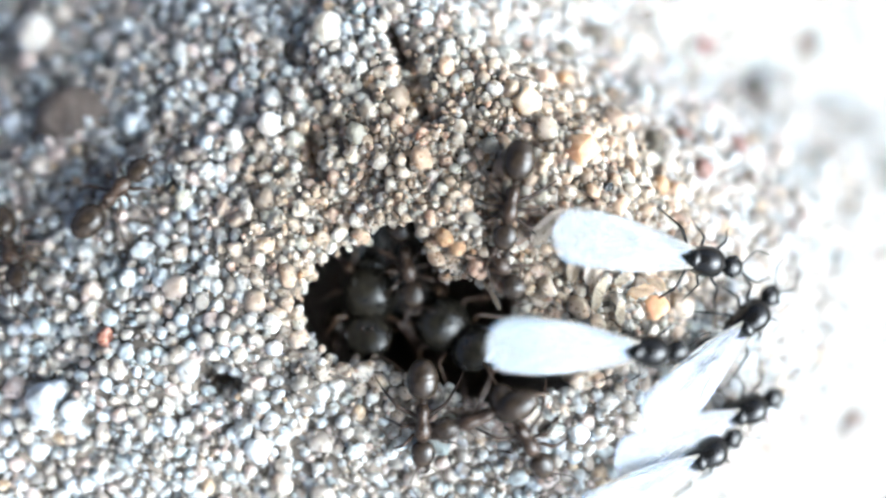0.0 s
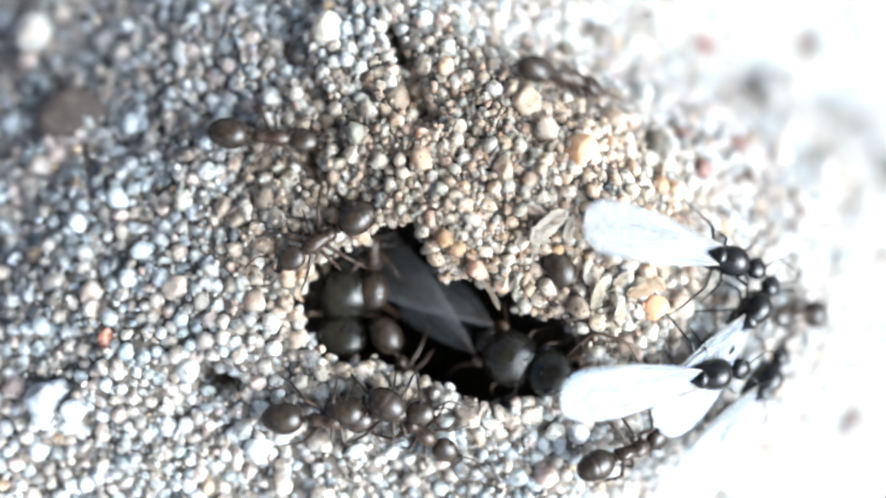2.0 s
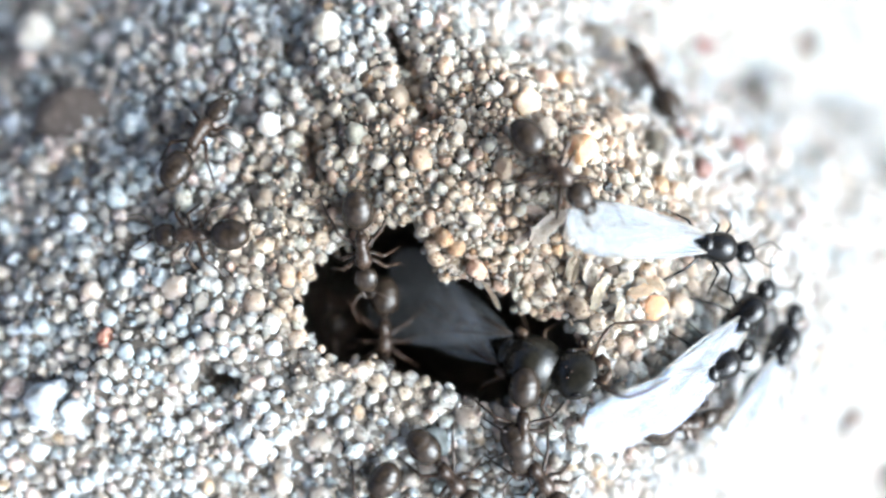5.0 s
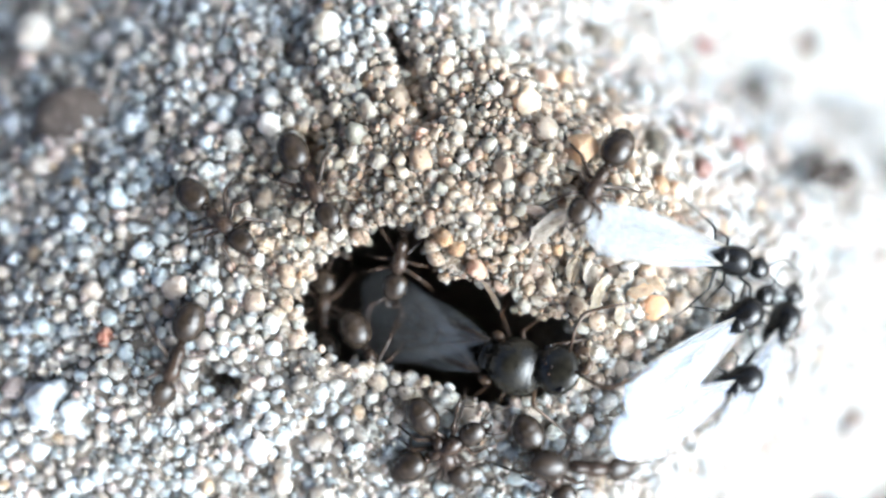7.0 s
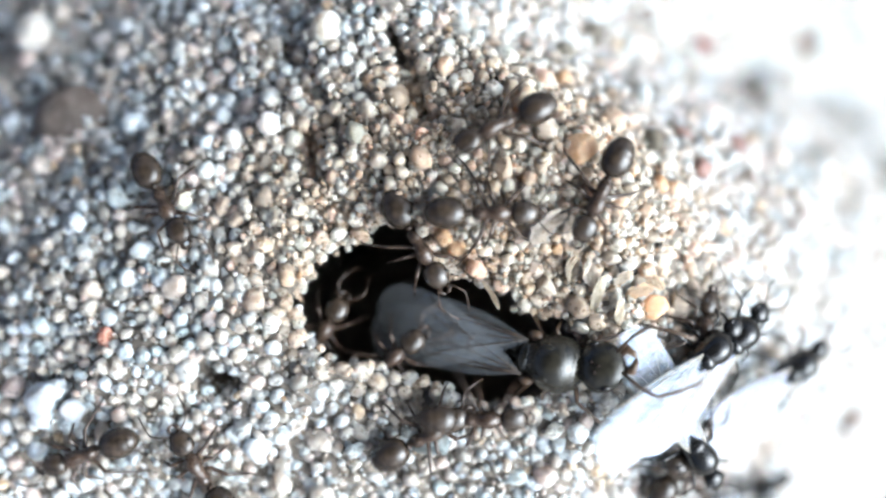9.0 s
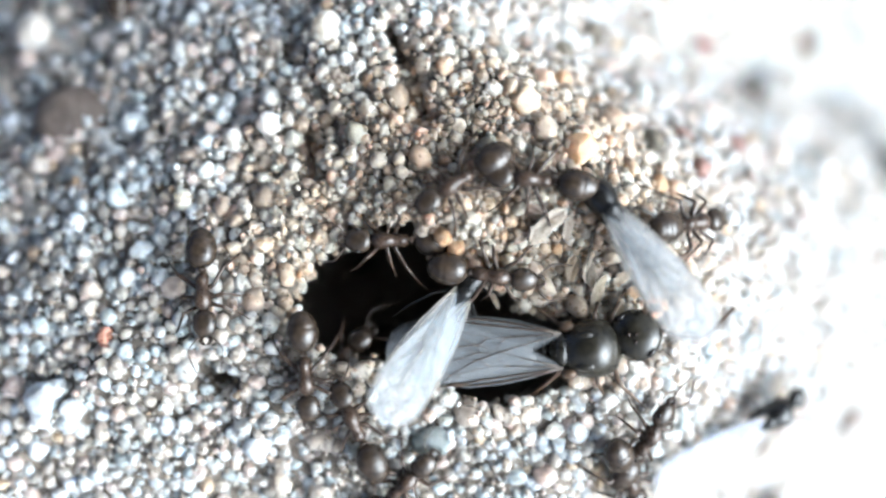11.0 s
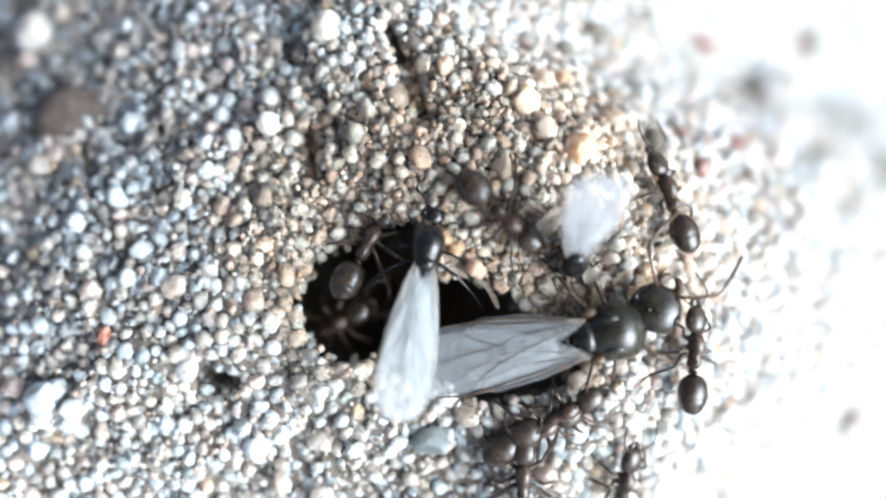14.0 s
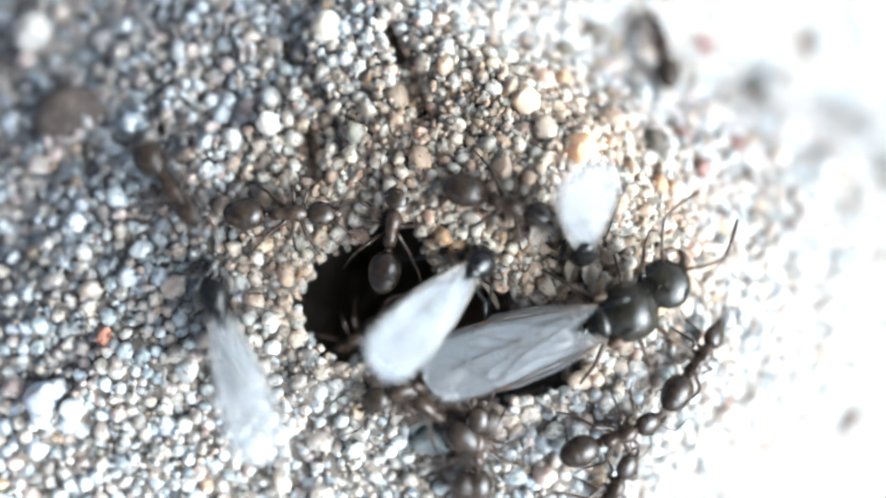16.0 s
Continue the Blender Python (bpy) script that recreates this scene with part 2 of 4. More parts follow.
def scatter():
    """Plan places and radii of the grains in mm: big ones first, small ones in the gaps."""
    rng = np.random.default_rng(7)
    cell, grid, out = 1.25, {}, []

    def attempt(x, y, r, close):
        cx, cy = int(x // cell), int(y // cell)
        for i in (cx - 1, cx, cx + 1):
            for j in (cy - 1, cy, cy + 1):
                for ox, oy, orad in grid.get((i, j), ()):
                    if (ox - x) ** 2 + (oy - y) ** 2 < (close * (orad + r)) ** 2:
                        return False
        grid.setdefault((cx, cy), []).append((x, y, r))
        out.append((x, y, r))
        return True

    for x, y, r in PEBBLE_SPOTS:
        grid.setdefault((int(x // cell), int(y // cell)), []).append((x, y, r * 0.8))
    for lo, hi, tries, close, hx, hy in ((0.46, 0.66, 420, 0.85, 26, 16), (0.28, 0.45, 46000, 0.60, 30, 17), (0.17, 0.27, 26000, 0.57, 20, 13), (0.09, 0.16, 14000, 0.60, 18.5, 11.5)):
        xs, ys, rs = rng.uniform(-hx, hx, tries), rng.uniform(-hy, hy, tries), rng.uniform(lo, hi, tries)
        into = hole_inside(xs, ys)
        pit = np.min([segment_gap(xs, ys, *f[:4]) - 0.9 * f[4] for f in FISSURES if f[5] > 1], axis=0)
        crust = np.hypot((xs - 1.8) / 5.2, (ys - 2.0) / 3.4)
        for x, y, r, d, c, p in zip(xs, ys, rs, into, crust, pit):
            if p < 0.3 * r or d > 0.12 - 0.4 * r or (c < 1 and r > 0.42 and rng.random() < 0.5):
                continue
            attempt(x, y, r * (0.92 if c < 1 else 1.0), close)
    return np.array(out), under(rng)


def under(rng):
    """A second course of grains that fills the gaps below the top one, coloured darker as gap shade."""
    gx, gy = np.meshgrid(np.arange(-26, 30, 0.64), np.arange(-16.5, 16.6, 0.64))
    x = gx.ravel() + rng.uniform(-0.28, 0.28, gx.size)
    y = gy.ravel() + rng.uniform(-0.28, 0.28, gx.size)
    r = rng.uniform(0.30, 0.46, gx.size)
    pit = np.min([segment_gap(x, y, *f[:4]) - 0.9 * f[4] for f in FISSURES if f[5] > 1], axis=0)
    keep = (hole_inside(x, y) < -0.25) & (pit > 0.3)
    return np.stack([x, y, r], 1)[keep]


PEBBLES = [
    (-15.3, 5.55, 1.62, (0.16, 0.122, 0.096), "flat grey-brown pebble lying in pale sand"),
    (-15.23, -5.67, 0.8, (0.75, 0.77, 0.78), "white rounded quartz pebble lying in pale sand"),
    (-14.32, -6.62, 0.48, (0.82, 0.85, 0.86), "small white quartz pebble lying in pale sand"),
    (-17.57, 9.24, 1.0, (0.86, 0.78, 0.68), "cream-white rounded pebble lying in pale sand"),
    (-14.79, -5.42, 0.62, (0.75, 0.75, 0.75), "chalky white grain lying in pale sand"),
    (-14.12, -6.22, 0.52, (0.75, 0.75, 0.75), "chalky white grain lying in pale sand"),
    (-15.29, -6.41, 0.55, (0.81, 0.81, 0.81), "chalky white grain lying in pale sand"),
    (-0.35, -7.36, 0.85, (0.23, 0.25, 0.24), "dark grey-green pebble beside the burrow"),
    (-3.36, 3.56, 0.42, (0.86, 0.82, 0.76), "bright white grain above the burrow mouth"),
    (-0.78, 4.12, 0.42, (0.86, 0.60, 0.50), "pale pink rounded grain above the burrow mouth"),
    (5.03, 3.58, 0.7, (0.86, 0.63, 0.43), "pale orange pebble on the crust"),
    (7.99, -2.20, 0.55, (0.84, 0.52, 0.32), "orange sand grain at the crust edge"),
    (6.03, 2.29, 0.27, (0.02, 0.025, 0.03), "small glossy black grain on pale sand"),
    (5.11, -6.96, 0.45, (0.86, 0.84, 0.80), "white sand grain below the burrow mouth"),
    (4.22, -6.93, 0.45, (0.86, 0.81, 0.70), "pale grey sand grain below the burrow mouth"),
    (-12.83, -3.35, 0.42, (0.58, 0.29, 0.20), "reddish sand grain among pale grains"),
    (1.70, 1.65, 0.42, (0.86, 0.74, 0.61), "translucent pale grain on the burrow roof"),
    (0.72, 1.59, 0.45, (0.86, 0.73, 0.61), "translucent pale grain on the burrow roof"),
    (-9.98, 1.89, 0.48, (0.70, 0.64, 0.52), "rounded olive-grey sand grain"),
    (-6.42, -2.77, 0.45, (0.86, 0.84, 0.78), "bright white grain at the burrow rim"),
    (20.20, 11.47, 0.9, (0.15, 0.11, 0.08), "brown pebble lying in bright sand"),
    (15.38, 7.94, 0.95, (0.09, 0.072, 0.055), "dark brown pebble lying in bright sand"),
    (12.58, 9.87, 0.55, (0.25, 0.08, 0.06), "reddish pebble lying in bright sand"),
    (12.75, 4.47, 0.55, (0.30, 0.17, 0.14), "pinkish pebble lying in bright sand"),
    (6.54, 9.35, 0.6, (0.17, 0.14, 0.10), "olive-brown pebble lying in bright sand"),
    (8.38, 4.19, 0.6, (0.14, 0.13, 0.10), "grey-brown pebble lying in bright sand"),
    (-7.63, 5.48, 0.55, (0.43, 0.36, 0.32), "brown-grey sand grain in pale sand"),
    (-6.63, 4.78, 0.50, (0.84, 0.81, 0.78), "pale grey sand grain in the slope"),
    (-9.10, 2.99, 0.42, (0.86, 0.85, 0.79), "whitish sand grain in the slope"),
    (-11.57, -0.09, 0.50, (0.86, 0.86, 0.83), "bright white grain in the slope"),
    (-14.33, 1.00, 0.45, (0.86, 0.86, 0.86), "bright white grain in the slope"),
    (-10.54, -6.77, 0.48, (0.86, 0.86, 0.86), "bright white grain below the burrow"),
    (-3.32, -7.63, 0.42, (0.72, 0.72, 0.67), "clear grey rounded grain below the burrow"),
    (-2.01, -7.69, 0.34, (0.86, 0.83, 0.77), "clear pale grain below the burrow"),
    (-7.06, -7.59, 0.60, (0.86, 0.86, 0.86), "large white grain below the burrow"),
    (-4.47, 8.48, 0.70, (0.75, 0.67, 0.55), "cream rounded pebble in the slope"),
    (-12.52, 5.06, 0.55, (0.72, 0.75, 0.75), "blue-grey sand grain in the slope"),
    (-14.28, 8.69, 0.55, (0.72, 0.64, 0.58), "pinkish grey pebble in the slope"),
    (-10.58, 7.91, 0.50, (0.86, 0.83, 0.75), "cream-white grain in the slope"),
    (1.58, 1.63, 0.36, (0.84, 0.72, 0.61), "clear rounded grain on the burrow roof"),
    (2.19, 2.91, 0.55, (0.61, 0.55, 0.48), "rough grey-brown grain on the burrow roof"),
    (3.07, 5.48, 0.65, (0.75, 0.67, 0.55), "cream pebble on the crust"),
    (3.60, 1.87, 0.36, (0.67, 0.70, 0.67), "clear grey grain on the burrow roof"),
    (3.75, 3.24, 0.38, (0.86, 0.84, 0.76), "white grain on the burrow roof"),
    (-3.20, 4.34, 0.50, (0.43, 0.46, 0.43), "green-grey sand grain above the burrow"),
    (0.34, -0.61, 0.38, (0.81, 0.75, 0.70), "clear grain hanging at the burrow rim"),
    (3.41, -0.83, 0.42, (0.58, 0.52, 0.48), "grey-brown grain at the burrow rim"),
    (7.35, -4.54, 0.45, (0.86, 0.84, 0.79), "white grain beside the burrow"),
    (-6.45, -6.45, 0.38, (0.86, 0.83, 0.78), "white grain near the burrow"),
    (10.56, 3.20, 0.50, (0.30, 0.18, 0.15), "pinkish grain in bright sand"),
    (16.58, 9.01, 0.70, (0.23, 0.25, 0.26), "blue-grey pebble lying in bright sand"),
    (18.11, 9.07, 0.45, (0.15, 0.10, 0.07), "brown grain lying in bright sand"),
    (13.08, 3.09, 0.50, (0.25, 0.20, 0.16), "dull brown grain lying in bright sand"),
    (20.02, -8.45, 0.80, (0.23, 0.17, 0.13), "tan pebble lying in bright sand"),
    (23.43, 8.96, 0.70, (0.35, 0.39, 0.42), "blue-grey pebble lying in bright sand"),
    (9.99, 4.78, 0.45, (0.28, 0.18, 0.15), "pinkish grain lying in bright sand"),
    (5.03, 8.18, 0.50, (0.23, 0.20, 0.15), "olive grain on the crust edge"),
    (6.72, 6.26, 0.40, (0.25, 0.20, 0.15), "tan grain on the crust edge"),
    (14.99, 0.96, 0.50, (0.30, 0.25, 0.21), "tan grain lying in bright sand"),
    (11.73, -6.34, 0.40, (0.32, 0.23, 0.17), "tan grain lying in bright sand")]
PEBBLE_SPOTS = [(p[0], p[1], p[2]) for p in PEBBLES]


def build_grains():
    spots, low = scatter()
    rng = np.random.default_rng(11)
    # extra grains that hang round the rim and line the upper wall of the burrow
    ring = []
    a, b = HOLE_MM, np.roll(HOLE_MM, -1, 0)
    for (ax, ay), (bx, by) in zip(a, b):
        n = max(2, int(math.hypot(bx - ax, by - ay) / 0.16))
        for k in range(n):
            t = rng.random()
            ring.append((ax + t * (bx - ax) + rng.normal(0, 0.12), ay + t * (by - ay) + rng.normal(0, 0.12), rng.uniform(0.11, 0.27), rng.uniform(-1.0, 0.05)))
    ring = np.array(ring)
    x, y, r = spots.T
    # grains lie heaped on the crust and sunk in the older sand around it
    heap = smooth(1.6 - np.hypot((x - 1.6) / 5.6, (y - 1.2) / 3.6) * 1.1)
    z = ground_height(x, y) + (rng.uniform(-0.38, 0.15, len(r)) + heap * rng.uniform(0.1, 0.9, len(r))) * r - np.where(r < 0.32, 0.10, 0.0) * (1 - heap)
    rx, ry = ring[:, 0], ring[:, 1]
    # fine crumbs that cling to the dug-out crust
    cx = np.concatenate([rng.normal(1.4, 3.6, 4600), rng.uniform(-17, 10, 3600)])
    cy = np.concatenate([rng.normal(1.6, 2.7, 4600), rng.uniform(-10, 10, 3600)])
    keep = hole_inside(cx, cy) < 0.05
    cx, cy = cx[keep], cy[keep]
    cr = rng.uniform(0.06, 0.13, len(cx)) + 0.12 * rng.random(len(cx)) ** 3
    X, Y, R = np.concatenate([x, rx, cx, low[:, 0]]), np.concatenate([y, ry, cy, low[:, 1]]), np.concatenate([r, ring[:, 2], cr, low[:, 2]])
    Z = np.concatenate([z, surface(rx, ry) + ring[:, 3], surface(cx, cy) + rng.uniform(-0.12, 0.24, len(cx)), surface(low[:, 0], low[:, 1]) - rng.uniform(0.12, 0.34, len(low))])
    turns = turn_matrices(rng, len(X))
    order = np.argsort(np.where(R > 0.2, np.abs(hole_inside(X, Y)), 99))
    near, rest = order[:300], order[300:]
    shapes, faces = grain_shapes(3, 12, 21)
    meshes = []
    for v in shapes:
        ob = link_mesh("sand_grain", v * MM, faces, GRAIN)
        meshes.append(ob.data)
        bpy.data.objects.remove(ob)
    for n, i in enumerate(near):
        ob = new("sand_grain", meshes[n % len(meshes)])
        ob.parent = ground
        ob.matrix_basis = Matrix.LocRotScale((X[i] * MM, Y[i] * MM, Z[i] * MM), Matrix(turns[i].tolist()), (R[i],) * 3)
    rough_shapes, rough_faces = grain_shapes(2, 16, 5)
    crumb_shapes, crumb_faces = grain_shapes(1, 8, 6, 0.8)
    heaps = {"sand_grains": ([], [], SAND), "sand_crumbs": ([], [], CRUMB_AND_GAP)}
    sizes = {"sand_grains": 0, "sand_crumbs": 0}
    top = len(x) + len(rx)
    for i in rest:
        fine = R[i] > 0.40 and abs(X[i]) < 13 and abs(Y[i]) < 10 and i < top
        s, f = (shapes, faces) if fine else (rough_shapes, rough_faces) if R[i] > 0.07 else (crumb_shapes, crumb_faces)
        # under-course grains take the darkened copy: shade between grains put into the colour
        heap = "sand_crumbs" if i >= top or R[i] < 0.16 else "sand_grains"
        v = s[rng.integers(len(s))] @ turns[i].T * R[i] + (X[i], Y[i], Z[i])
        heaps[heap][0].append(v)
        heaps[heap][1].append(f + sizes[heap])
        sizes[heap] += len(v)
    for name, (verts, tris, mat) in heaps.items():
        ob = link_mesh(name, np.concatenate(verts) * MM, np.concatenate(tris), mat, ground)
        tagged(ob, kind="stuff")


build_grains()


def build_pebbles():
    shapes, faces = grain_shapes(4, len(PEBBLES), 40, 0.66, 0.5)
    rng = np.random.default_rng(3)
    for v, (x, y, r, tint, label) in zip(shapes, PEBBLES):
        mat = quartz("pebble_stone", tint, rough=0.30 if r < 0.5 else 0.5)
        a = rng.uniform(0, 6.28) if r < 1.4 else 0.2
        c, s = math.cos(a), math.sin(a)
        v = v @ np.array([[c, s, 0], [-s, c, 0], [0, 0, 1]]) * r * ((1, 1, 1) if r < 1.4 else (1.25, 0.78, 0.6))
        ob = link_mesh("pebble", v * MM, faces, mat)
        ob.location = (x * MM, y * MM, (float(ground_height(x, y)) + (0.35 if r < 1.4 else 0.15) * r) * MM)
        tagged(ob, label, "pebble", group="pebbles in the sand")


build_pebbles()


def part(name, bm, mat, parent, label="", at=(0, 0, 0)):
    me = bpy.data.meshes.new(name)
    bmesh.ops.recalc_face_normals(bm, faces=bm.faces)
    bm.to_mesh(me)
    bm.free()
    me.shade_smooth()
    me.materials.append(mat)
    ob = new(name, me)
    ob.parent = parent
    ob.location = [c * MM for c in at]
    return tagged(ob, label)


def loft(bm, stations, seg=20):
    """A closed rounded body through rings (x, z, half width, half height), in mm."""
    rings = []
    for x, z, w, h in stations:
        ring = []
        for k in range(seg):
            a = 2 * math.pi * k / seg
            c, s = math.cos(a), math.sin(a)
            ring.append(bm.verts.new((x * MM, w * c * MM, (z + h * s) * MM)))
        rings.append(ring)
    for p, q in zip(rings, rings[1:]):
        for k in range(seg):
            bm.faces.new((p[k], p[(k + 1) % seg], q[(k + 1) % seg], q[k]))
    bm.faces.new(rings[0])
    bm.faces.new(rings[-1][::-1])


def egg(x0, x1, z, w, h, power=0.5, skew=0.0, n=14, groove=0, deep=0.05):
    """Stations of an egg-shaped body; groove: number of plates that it is ringed into."""
    out = []
    n = n if not groove else groove * 6
    for k in range(n + 1):
        u = 0.004 + 0.992 * (0.5 - 0.5 * math.cos(math.pi * k / n)) if not groove else 0.004 + 0.992 * k / n
        s = (4 * u * (1 - u)) ** power * (1 + skew * (u - 0.5))
        if groove:
            s *= 1 - deep * math.exp(-((u * groove) % 1.0) * 9) * (0 < k < n)
        out.append((x0 + (x1 - x0) * u, z, w * s, h * s))
    return out


def tube(bm, pts, radii, seg=7):
    """A tapered jointed limb through points in mm."""
    pts = [Vector(p) * MM for p in pts]
    rings = []
    for i, p in enumerate(pts):
        d = (pts[min(i + 1, len(pts) - 1)] - pts[max(i - 1, 0)]).normalized()
        side = d.cross(Vector((0.13, 0.21, 0.97))).normalized()
        up = side.cross(d)
        rings.append([bm.verts.new(p + (side * math.cos(a) + up * math.sin(a)) * radii[i] * MM) for a in (2 * math.pi * k / seg for k in range(seg))])
    for p, q in zip(rings, rings[1:]):
        for k in range(seg):
            bm.faces.new((p[k], p[(k + 1) % seg], q[(k + 1) % seg], q[k]))
    bm.faces.new(rings[0])
    bm.faces.new(rings[-1][::-1])


def joined(*items):
    bm = bmesh.new()
    for kind, *args in items:
        (loft if kind == "loft" else tube)(bm, *args)
    return bm


def leg_points(kind, side, s, reach):
    """Coxa, knee, shin and foot of a leg, from its hip."""
    fwd = {"front": 0.75, "middle": -0.1, "hind": -0.95}[kind]
    long = {"front": 0.9, "middle": 0.95, "hind": 1.2}[kind] * reach
    return [(0, 0, 0), (0.10 * fwd * s, 0.16 * side * s, -0.12 * s), (0.42 * fwd * long, 0.55 * side * long, 0.22 * s), (0.47 * fwd * long, 0.60 * side * long, 0.18 * s),
            (0.85 * fwd * long, 0.98 * side * long, -0.42 * s), (0.90 * fwd * long, 1.02 * side * long, -0.50 * s), (1.22 * fwd * long, 1.22 * side * long, -0.66 * s)]


def add_limbs(ant, skin, hips, s, reach, thick):
    for kind, x in zip(("front", "middle", "hind"), hips):
        for side in (1, -1):
            t = [k * thick for k in (1.5, 1.2, 1.0, 0.85, 0.65, 0.5, 0.28)]
            part("leg", joined(("tube", leg_points(kind, side, s, reach), t)), skin, ant, at=(x, 0.2 * side * s, 0.62 * s))


def add_head(ant, skin, limb, x, z, length, width, high, scape, eye, jaws, ocelli):
    neck = (x - 0.42 * length, 0, z)
    st = []
    for u, w, h in ((0.0, 0.20, 0.25), (0.04, 0.48, 0.55), (0.14, 0.80, 0.85), (0.30, 0.97, 0.98), (0.48, 1.0, 1.0), (0.66, 0.93, 0.92), (0.80, 0.80, 0.76), (0.91, 0.62, 0.52), (1.0, 0.40, 0.26)):
        st.append(((u - 0.08) * length, -0.10 * high * u, width / 2 * w, high / 2 * h))
    head = part("head", joined(("loft", st, 22)), skin, ant, at=neck)
    if ocelli:
        for ox, oy in ((0.46, 0.0), (0.34, 0.10), (0.34, -0.10)):
            bm = joined(("loft", egg(-0.035 * width, 0.035 * width, 0, 0.032 * width, 0.03 * width, n=6), 10))
            part("ocellus", bm, OCELLUS, head, at=(ox * length, oy * width, 0.45 * high))
    for side in (1, -1):
        bm = joined(("loft", egg(-0.5 * eye, 0.5 * eye, 0, 0.28 * eye, 0.42 * eye, n=8), 12))
        part("eye", bm, EYE_BLACK, head, at=(0.42 * length, 0.43 * width * side, 0.14 * high))
        p = [(0, 0, 0), (0.45 * scape, 0.42 * scape * side, 0.12 * scape), (0.80 * scape, 0.66 * scape * side, 0.10 * scape), (0.93 * scape, 0.70 * scape * side, 0.06 * scape),
             (1.35 * scape, 0.62 * scape * side, -0.10 * scape), (1.95 * scape, 0.42 * scape * side, -0.28 * scape)]
        r = [k * width for k in (0.035, 0.030, 0.040, 0.032, 0.036, 0.030)]
        part("antenna", joined(("tube", p, r)), limb, head, at=(0.80 * length, 0.15 * width * side, 0.02 * high))
        if jaws:
            p = [(0, 0, 0), (0.16 * length, 0.05 * width * side, 0), (0.27 * length, -0.06 * width * side, -0.01), (0.30 * length, -0.16 * width * side, -0.02)]
            part("mandible", joined(("tube", p, [k * width for k in (0.09, 0.10, 0.07, 0.02)])), limb, head, at=(0.88 * length, 0.16 * width * side, -0.16 * high))
    return head


def build_worker():
    ant = new("worker_ant")
    part("thorax", joined(("loft", [(-0.74, 0.66, 0.10, 0.12), (-0.70, 0.68, 0.20, 0.24), (-0.56, 0.74, 0.25, 0.31), (-0.40, 0.77, 0.25, 0.30), (-0.24, 0.75, 0.21, 0.24), (-0.10, 0.80, 0.24, 0.29),
                                    (0.10, 0.83, 0.29, 0.33), (0.32, 0.82, 0.33, 0.33), (0.50, 0.79, 0.29, 0.28), (0.64, 0.77, 0.18, 0.18), (0.74, 0.76, 0.10, 0.10)], 20)), WORKER_LIMB, ant)
    part("petiole", joined(("loft", [(-0.93, 0.66, 0.06, 0.06), (-0.88, 0.70, 0.14, 0.20), (-0.83, 0.72, 0.17, 0.27), (-0.78, 0.68, 0.13, 0.18), (-0.72, 0.65, 0.07, 0.08)], 14)), WORKER_LIMB, ant)
    part("gaster", joined(("loft", egg(-2.45, -0.90, 0.74, 0.60, 0.52, 0.46, 0.16, groove=5), 24)), WORKER_SKIN, ant)
    add_head(ant, WORKER_SKIN, WORKER_LIMB, 1.16, 0.78, 1.02, 0.92, 0.62, 0.72, 0.22, True, False)
    add_limbs(ant, WORKER_LIMB, (0.42, 0.12, -0.18), 1.0, 1.05, 0.074)
    return tagged(ant, "dark brown worker ant walking on the sand", "ant", group="worker ants at the burrow")


def wing_edges(u):
    """Leading and trailing edge of a fore wing at the share u of its length, in wing widths."""
    k = min(u, 0.80)
    lead = 0.22 * math.sin(min(1.0, k * 1.7) * math.pi / 2)
    trail = -0.78 * (0.05 + 0.95 * math.sin(min(1.0, k / 0.70) * math.pi / 2))
    if u > 0.80:
        mid, half = (lead + trail) / 2, (lead - trail) / 2 * math.sqrt(max(0.0, 1 - ((u - 0.80) / 0.20) ** 2))
        lead, trail = mid + half, mid - half
    return lead, trail


def wing_lift(u, w, width):
    """Height of the pleated membrane at the shares u of the length and w of the chord, in mm."""
    return width * (0.05 * math.sin(w * math.pi) * math.sin(u * math.pi) + 0.016 * math.sin(w * 13 + u * 3) * min(1.0, u * 3) * (1 - 0.5 * u) + 0.008 * math.sin(u * 15 + w * 4))


def wing_mesh(length, width, thick=0.012):
    """A long rounded wing from its root backward along -x, slightly arched and pleated."""
    n, m = 30, 14
    bm = bmesh.new()
    for layer in (0, 1):
        grid = []
        for i in range(n + 1):
            u = math.sin(i / n * math.pi / 2)
            lead, trail = wing_edges(u)
            grid.append([bm.verts.new((-u * length * MM, (lead + (trail - lead) * j / m) * width * MM, (wing_lift(u, j / m, width) - layer * thick) * MM)) for j in range(m + 1)])
        for i in range(n):
            for j in range(m):
                q = (grid[i][j], grid[i][j + 1], grid[i + 1][j + 1], grid[i + 1][j])
                bm.faces.new(q if layer else q[::-1])
    bmesh.ops.remove_doubles(bm, verts=bm.verts, dist=1e-7)
    return bm


